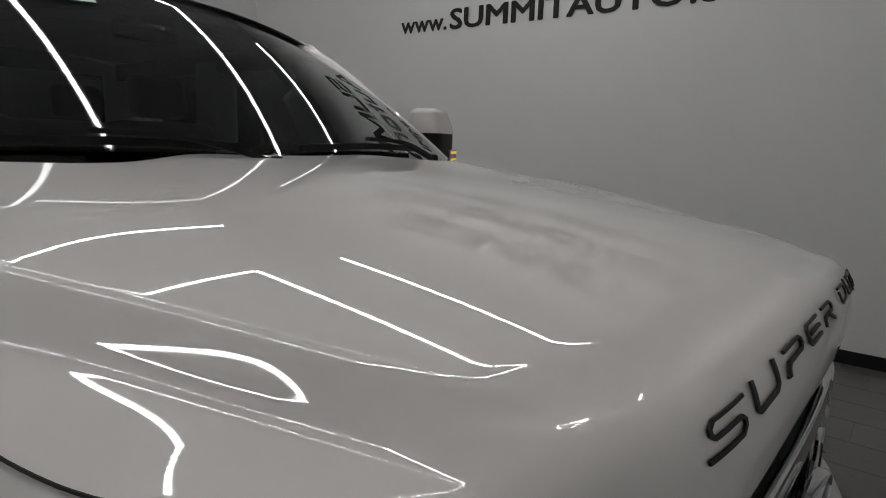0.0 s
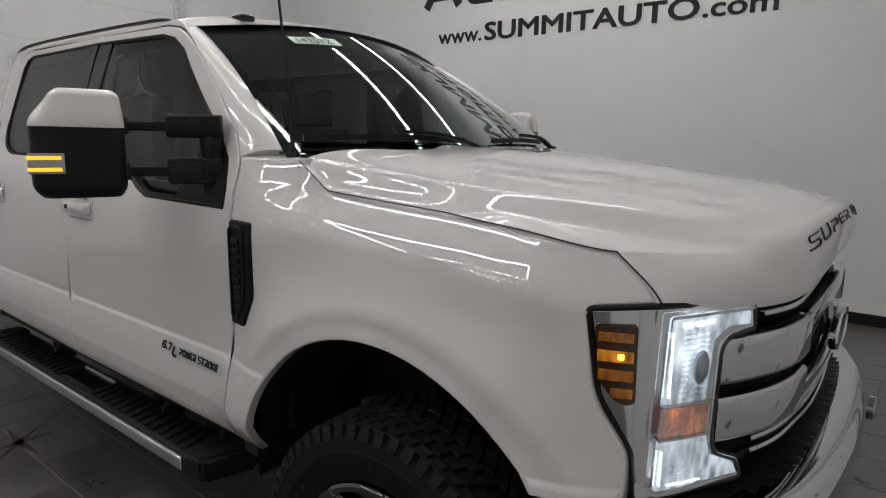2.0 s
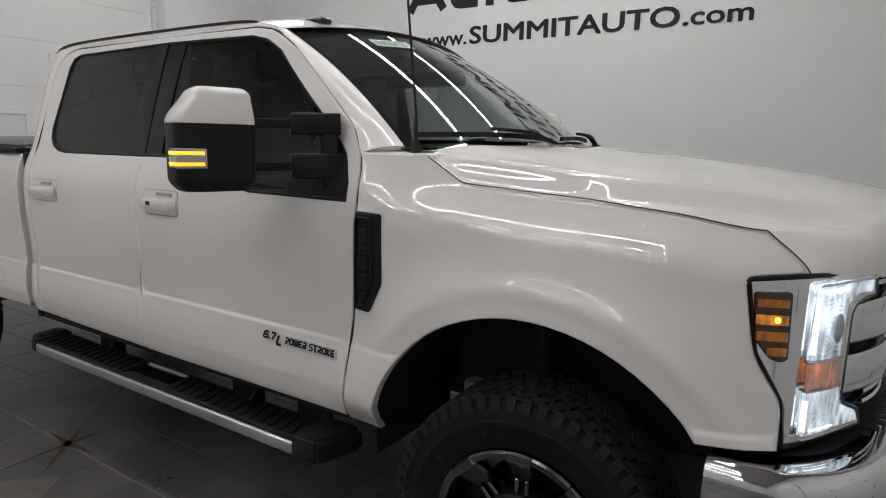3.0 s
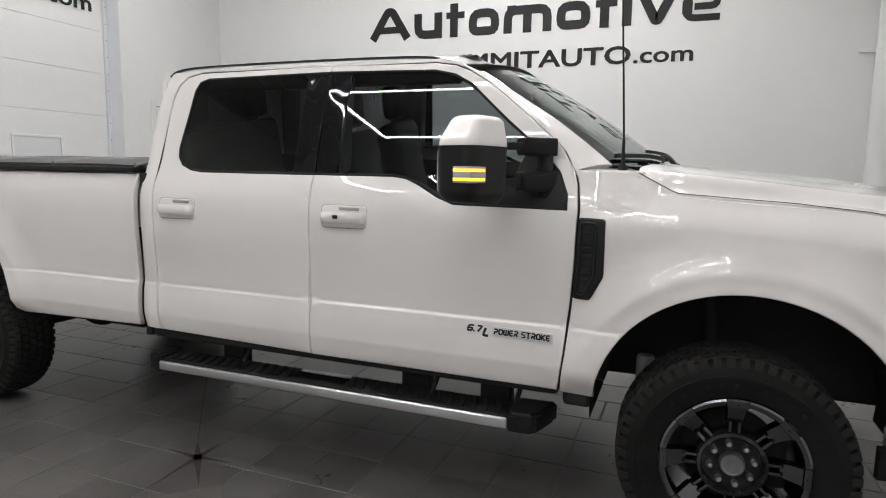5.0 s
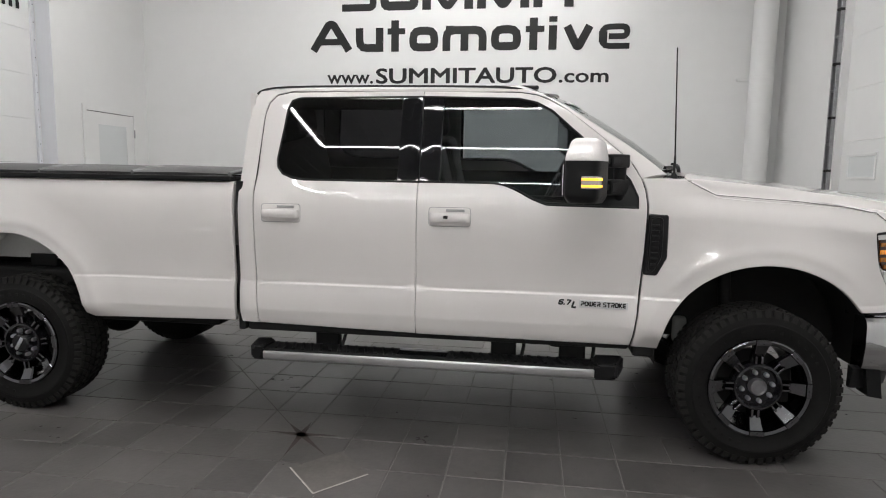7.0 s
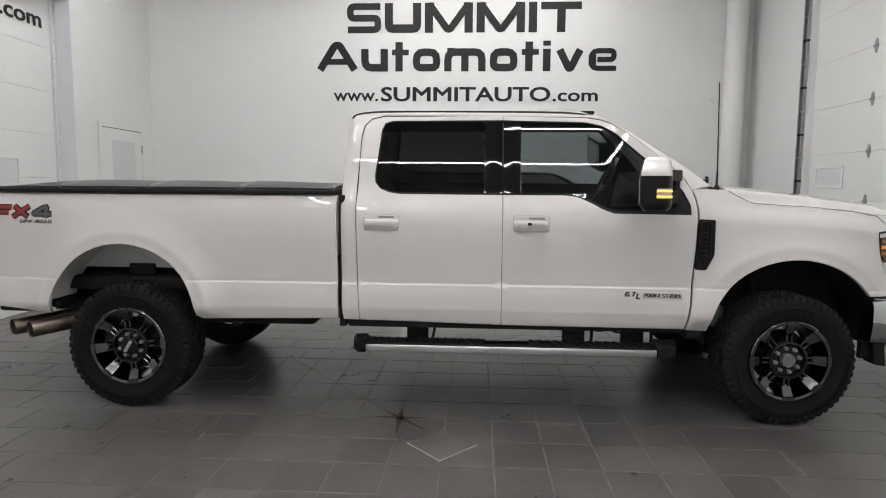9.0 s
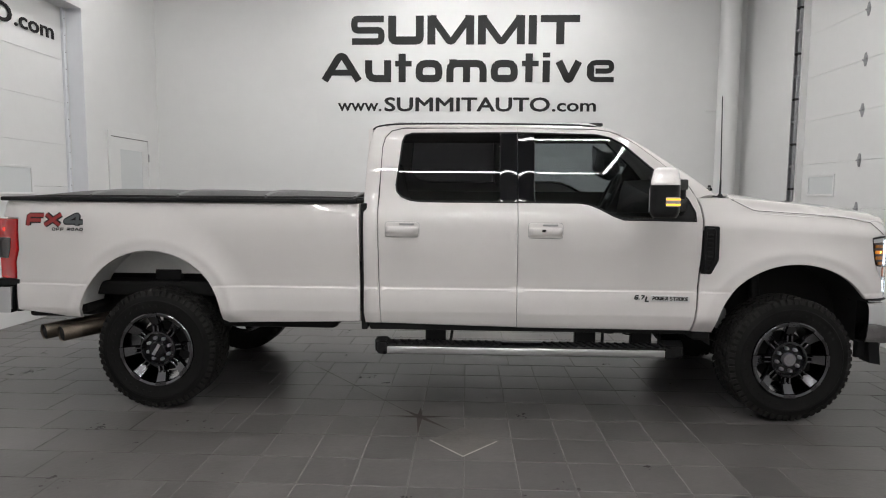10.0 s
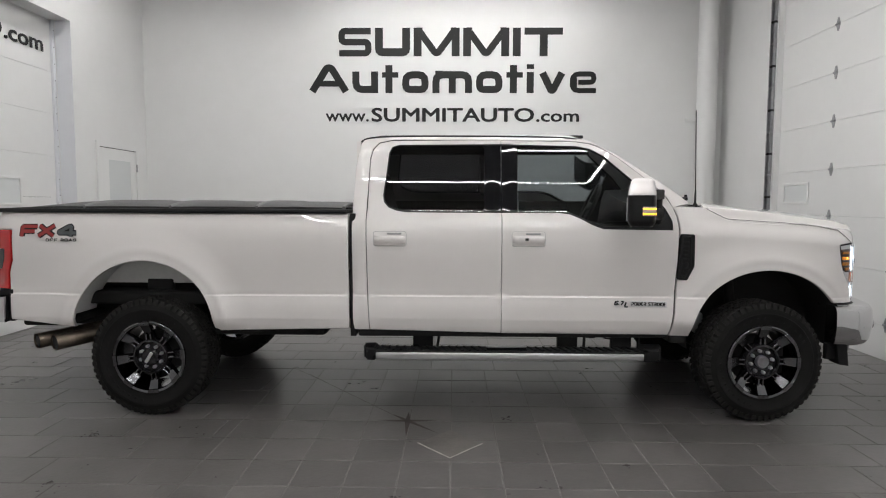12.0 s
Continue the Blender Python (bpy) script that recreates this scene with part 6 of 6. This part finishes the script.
part("floor_pan", bm, UNDER, chassis)
bm = bmesh.new()
box(bm, -0.50, 0.62, -0.50, 0.50, 0.66, 1.34, 0.02)
part("engine_block", bm, UNDER, chassis)
for s in (-1, 1):
    # front liner: black half drum with an inner wall
    def liner(u, v, s=s):
        a = radians(-8 + 196 * u)
        return Vector((FRONT_ARCH[0] + 0.560 * math.cos(a), s * (0.50 + 0.475 * v), FRONT_ARCH[1] + 0.53 * math.sin(a)))

    part("wheel_liner", sheet(liner, 30, 6), UNDER, chassis, smooth=50)
    bm = bmesh.new()
    box(bm, -0.60, 0.62, min(s * 0.49, s * 0.51), max(s * 0.49, s * 0.51), 0.62, 1.30)
    part("inner_fender", bm, UNDER, chassis)
    bm = bmesh.new()
    box(bm, -0.66, -0.54, min(s * 0.60, s * 0.955), max(s * 0.60, s * 0.955), 0.56, 0.72, 0.02)
    part("splash_guard", bm, UNDER, chassis)

    bm = bmesh.new()
    lathe(bm, [(0.030, 0.585), (0.038, 0.60), (0.040, 0.615), (0.040, 0.72), (0.034, 0.735), (0.0, 0.737)], Matrix.Translation((-0.345, s * 0.65, 0.0)), 18)
    part("shock_reservoir", bm, LINER, chassis, "pale grey shock absorber body", smooth=40)

    # rear: painted wheelhouse above, dark below
    def house(u, v, s=s):
        a = radians(12 + 156 * u)
        return Vector((REAR_ARCH[0] + 0.545 * math.cos(a), s * (0.70 + 0.265 * v), REAR_ARCH[1] + 0.545 * math.sin(a)))

    part("wheelhouse", sheet(house, 24, 5), HOUSE, chassis, "pale grey inner wheelhouse", smooth=50)
    bm = bmesh.new()
    box(bm, -5.10, -3.90, min(s * 0.69, s * 0.71), max(s * 0.69, s * 0.71), 0.955, 1.25)
    part("wheelhouse_wall", bm, HOUSE, chassis)
    bm = bmesh.new()
    box(bm, -5.15, -3.92, min(s * 0.55, s * 0.57), max(s * 0.55, s * 0.57), 0.62, 1.0)
    box(bm, -4.60, -4.40, min(s * 0.66, s * 0.72), max(s * 0.66, s * 0.72), 0.90, 0.985, 0.01)
    part("bed_bracket", bm, UNDER, chassis)
    # bed inner wall and rail
    bm = bmesh.new()
    box(bm, -5.55, -3.00, min(s * 0.86, s * 0.90), max(s * 0.86, s * 0.90), 1.20, 1.496, 0.004)
    part("bed_rail", bm, PAINT, truck)
    # dark gasket between cab and bed, sills
    bm = bmesh.new()
    box(bm, -2.987, -2.945, min(s * 0.60, s * 0.955), max(s * 0.60, s * 0.955), 0.60, 1.50, 0.005)
    part("bed_gasket", bm, UNDER, chassis)
    bm = bmesh.new()
    box(bm, -2.93, -0.68, min(s * 0.86, s * 0.955), max(s * 0.86, s * 0.955), 0.600, 0.66, 0.015)
    part("sill", bm, UNDER, chassis)
    bm = bmesh.new()
    box(bm, -2.92, -0.66, min(s * 0.86, s * 0.88), max(s * 0.86, s * 0.88), 0.66, 1.44)
    part("door_lining", bm, SEAT_M, truck)

bm = bmesh.new()
box(bm, -0.58, -0.50, -0.86, 0.86, 0.66, 1.50)
part("firewall", bm, UNDER, chassis)
dash = part("dashboard", sheet(lambda u, v: Vector((-0.52 - 0.45 * v - 0.03 * math.sin(math.pi * u), 0.86 * (2 * u - 1), 1.545 - 0.02 * v - 0.42 * sstep(0.75, 1.0, v))), 24, 16), SEAT_M, truck, "dark dashboard", smooth=60)
bm = bmesh.new()
Mw = Matrix.Translation((-1.06, 0.43, 1.44)) @ pose(0, 0, 0, 0, -62, 0)
ring = [Mw @ Vector((0.19 * math.cos(2 * math.pi * i / 32), 0.19 * math.sin(2 * math.pi * i / 32), 0)) for i in range(32)]
sweep(bm, ring, disc(0.016, 8), up=(0.88, 0, 0.47), closed=True)
box(bm, -0.18, 0.18, -0.03, 0.03, -0.02, 0.02, 0.01, m=Mw)
box(bm, -0.03, 0.03, -0.18, 0.0, -0.02, 0.02, 0.01, m=Mw)
part("steering_wheel", bm, SEAT_M, truck, smooth=50)


def seat(x, y, w):
    st = new("seat")
    st.parent = truck
    tagged(st, "dark leather seat")
    bm = bmesh.new()
    box(bm, x - 0.27, x + 0.27, y - w, y + w, 0.93, 1.10, 0.05, seg=3)
    part("cushion", bm, SEAT_M, st, smooth=50)
    bm = bmesh.new()
    box(bm, -0.07, 0.07, -w, w, 0.0, 0.66, 0.05, m=Matrix.Translation((x - 0.30, y, 1.04)) @ pose(0, 0, 0, 0, -14, 0), seg=3)
    part("backrest", bm, SEAT_M, st, smooth=50)
    for k in ((0,) if w < 0.4 else (-0.45, 0.45)):
        bm = bmesh.new()
        box(bm, -0.05, 0.05, -0.13, 0.13, 0.0, 0.19, 0.04, m=Matrix.Translation((x - 0.46, y + k, 1.70)) @ pose(0, 0, 0, 0, -10, 0), seg=3)
        part("headrest", bm, SEAT_M, st, smooth=50)


seat(-1.42, -0.42, 0.25)
seat(-1.42, 0.42, 0.25)
seat(-2.42, 0.0, 0.68)
part("headliner", sheet(lambda u, v: Vector((-1.25 - 1.66 * u, 0.72 * (2 * v - 1), 2.05 - 0.02 * abs(2 * v - 1) ** 4)), 8, 8), TRIM_GREY, truck, "grey headliner")
bm = bmesh.new()
box(bm, -1.12, -1.09, -0.11, 0.11, 1.93, 1.99, 0.015, seg=3)
part("rear_view_mirror", bm, GLOSS_BLACK, truck, smooth=50)
for s in (-1, 1):
    bm = bmesh.new()
    box(bm, -2.00, -1.78, min(s * 0.66, s * 0.78), max(s * 0.66, s * 0.78), 1.5, 2.0, 0.03)
    part("pillar_trim", bm, TRIM_GREY, truck)
    bm = bmesh.new()
    box(bm, -2.88, -1.22, min(s * 0.665, s * 0.70), max(s * 0.665, s * 0.70), 1.925, 2.02, 0.015)
    part("roof_lining", bm, SEAT_M, truck)

# stock sticker inside the windshield, on the passenger side
def stick(u, v):
    return shield_point(-0.60 + 0.30 * u, 0.80 + 0.075 * v) + Vector((0.003, 0, 0.0045))


sticker = part("stock_sticker", sheet(stick, 6, 3), PALE_GREEN, truck, "pale green stock sticker", smooth=60)
tx = writing("sticker_number", "14251Z", Matrix.Identity(4), 0.05, BLACK_VINYL, sticker, depth=0.0004, width=0.18)
for v in tx.data.vertices:
    v.co = shield_point(-0.57 + v.co.x / 0.18 * 0.22, 0.812 + v.co.y / 0.036 * 0.05) + Vector((0.0045, 0, 0.006))

# ---- floor: a bed of grout with tiles laid in it ----
floor = slab("floor", ROOM_W - 0.4, ROOM_E + 0.3, ROOM_S - 0.2, ROOM_N + 0.2, -0.1, -0.003, GROUT, "dark grey slate-look tiled floor with narrow joints", "floor")
ROW, COL = 0.345, 0.302
DIAMOND = (-2.25, -1.465)


def tile_mesh(w, d, name):
    bm = bmesh.new()
    g = 0.0035
    box(bm, -w / 2 + g, w / 2 - g, -d / 2 + g, d / 2 - g, -0.02, 0.0)
    bmesh.ops.bevel(bm, geom=[e for e in bm.edges if all(v.co.z > -0.001 for v in e.verts)], offset=0.0015, segments=1, affect="EDGES")
    me = bpy.data.meshes.new(name)
    bm.to_mesh(me)
    bm.free()
    me.materials.append(TILE)
    return me


near_tiles, far_tiles = [], []
y = -1.06 - 23 * ROW
while y < ROOM_N:
    yc = y + ROW / 2
    row = round((y + 1.06) / ROW)
    x = ROOM_W - 0.4 - (row % 3) * 2 * COL / 3
    while x < ROOM_E + 0.2:
        square = -3.757 < x < -0.75 and yc < 0.42
        if square:
            x = -3.756 if x < -3.75 else x
            while x < -0.75:
                (near_tiles if yc > -3.6 else far_tiles).append((x + COL / 2, yc, COL))
                x += COL
            x += (row % 3) * 2 * COL / 3 - 2 * COL
            x = max(x, -0.735)
            w = 2 * COL
            first = 0.30 + (row % 3) * 0.20
            far_tiles.append((x + first / 2, yc, first))
            x += first
            continue
        w = 2 * COL
        if x < -3.755 < x + w and yc < 0.42:
            w = -3.756 - x
            if w < 0.03:
                x = -3.756
                continue
        (near_tiles if (-5.9 < x < 0.9 and -2.6 < yc < 2.4) else far_tiles).append((x + w / 2, yc, w))
        x += w
    y += ROW
near_tiles.sort(key=lambda t: abs(t[1] + 0.8) + 0.4 * abs(t[0] + 2.3))
far_tiles += near_tiles[300:]
near_tiles = near_tiles[:300]
sizes = {}
rng = random.Random(5)
for xc, yc, w in near_tiles:
    k = round(w, 3)
    if k not in sizes:
        sizes[k] = tile_mesh(w, ROW, "tile")
    o = new("tile", sizes[k])
    o.location = (xc, yc, rng.uniform(-0.0006, 0.0006))
    o.rotation_euler = (rng.uniform(-0.0005, 0.0005), rng.uniform(-0.0005, 0.0005), 0)
    o.parent = floor
verts, faces = [], []
for xc, yc, w in far_tiles:
    g = 0.0035
    b = len(verts)
    h = rng.uniform(-0.0006, 0.0006)
    for zz, e in ((-0.02, 0), (h - 0.0015, 0), (h, 0.0015)):
        for sx, sy in ((-1, -1), (1, -1), (1, 1), (-1, 1)):
            verts.append((xc + sx * (w / 2 - g - e), yc + sy * (ROW / 2 - g - e), zz))
    for k in (0, 4):
        for i in range(4):
            j = (i + 1) % 4
            faces.append((b + k + i, b + k + j, b + k + 4 + j, b + k + 4 + i))
    faces.append((b + 8, b + 9, b + 10, b + 11))
me = bpy.data.meshes.new("floor_tiles")
me.from_pydata(verts, [], faces)
me.materials.append(TILE)
rest = new("floor_tiles", me)
rest.parent = floor
tagged(rest, kind="stuff")

# diamond inset tile with a pale metal edge on two sides
bm = bmesh.new()
c = Vector((DIAMOND[0], DIAMOND[1], 0))
q = [bm.verts.new(c + Vector((a, b, z))) for z in (0.0008, 0.0035) for a, b in ((-0.212, 0.0), (0.0, -0.235), (0.212, 0.0), (0.0, 0.235))]
bm.faces.new(q[4:])
for i in range(4):
    bm.faces.new((q[i], q[(i + 1) % 4], q[4 + (i + 1) % 4], q[4 + i]))
part("inset_tile", bm, BROWN_TILE, floor)
for a, b in (((-0.212, 0.0), (0.0, -0.235)), ((0.0, -0.235), (0.212, 0.0))):
    bm = bmesh.new()
    sweep(bm, [c + Vector((*a, 0.003)), c + Vector((*b, 0.003))], [(-0.004, 0), (0.004, 0), (0.003, 0.003), (-0.003, 0.003)])
    part("inset_edge", bm, LIGHT_LINE, floor)
# star-shaped crack with a rusty stain, one long arm
S0 = Vector((-2.56, -1.05, 0.0012))
arms = ((-2.80, -1.04), (-2.33, -1.03), (-2.565, -0.86), (-2.55, -1.36), (-2.70, -0.90), (-2.33, -1.29))
for x, y in arms:
    bm = bmesh.new()
    e = Vector((x, y, 0.0012))
    d = (e - S0).normalized()
    sd = Vector((-d.y, d.x, 0))
    vs = [bm.verts.new(p) for p in (S0 - sd * 0.021, e, S0 + sd * 0.021)]
    bm.faces.new(vs)
    part("crack", bm, STAIN, floor)
for p, w, m in (((-3.55, 0.13), 0.005, STAIN), ((-3.78, 0.38), 0.004, STAIN)):
    bm = bmesh.new()
    sweep(bm, smooth_path([(-2.70, -0.90, 0.0006), (-3.05, -0.48, 0.0006), (-3.28, -0.2, 0.0006), (*p, 0.0006)], 6), [(-w / 2, 0), (w / 2, 0), (0, 0.001)])
    part("crack", bm, m, floor)

# ---- ceiling tubes, hung in rectangles ----
def tube(a, b):
    a, b = Vector(a), Vector(b)
    n = max(1, round((b - a).length / 1.22))
    for i in range(n):
        d = (b - a) / n
        u = d.normalized()
        p, q = a + d * i + u * 0.012, a + d * (i + 1) - u * 0.012
        c = p.lerp(q, 0.5)
        lamp = thing("tube_light", "lit white linear tube lamp hung from the ceiling", "ceiling lamp", c, "ceiling tubes")
        bm = bmesh.new()
        sweep(bm, [p - c, q - c], [(-0.022, 0.030), (-0.020, 0.012), (0.0, 0.004), (0.020, 0.012), (0.022, 0.030)])
        part("tube", bm, TUBE, lamp, smooth=50)
        bm = bmesh.new()
        sweep(bm, [p - c, q - c], [(-0.045, 0.012), (-0.036, 0.012), (-0.036, 0.031), (0.036, 0.031), (0.036, 0.012), (0.045, 0.012), (0.045, 0.07), (-0.045, 0.07)])
        part("housing", bm, WALL, lamp)
        bm = bmesh.new()
        for w in (0.2, 0.8):
            sweep(bm, [(p - c).lerp(q - c, w) + Vector((0, 0, 0.07)), (p - c).lerp(q - c, w) + Vector((0, 0, ROOM_H - TUBE_Z))], disc(0.006, 6), up=(1, 0, 0))
        part("hanger", bm, STEEL, lamp)


for y0, y1 in ((-9.7, -7.75), (-5.7, -3.75), (-1.7, 0.25)):
    for y in (y0, y1):
        tube((-4.5, y, TUBE_Z), (0.0, y, TUBE_Z))
    for x in (-4.5, 0.0):
        tube((x, y0, TUBE_Z), (x, y1, TUBE_Z))
for y in (2.38, 3.72):
    tube((-4.2, y, TUBE_Z), (-0.1, y, TUBE_Z))
for x in (-4.2, -0.1):
    tube((x, 0.40, TUBE_Z), (x, 2.34, TUBE_Z))
# a single run assumed along the west side, to brighten the walls there
tube((-6.35, -1.2, TUBE_Z), (-6.35, 3.4, TUBE_Z))
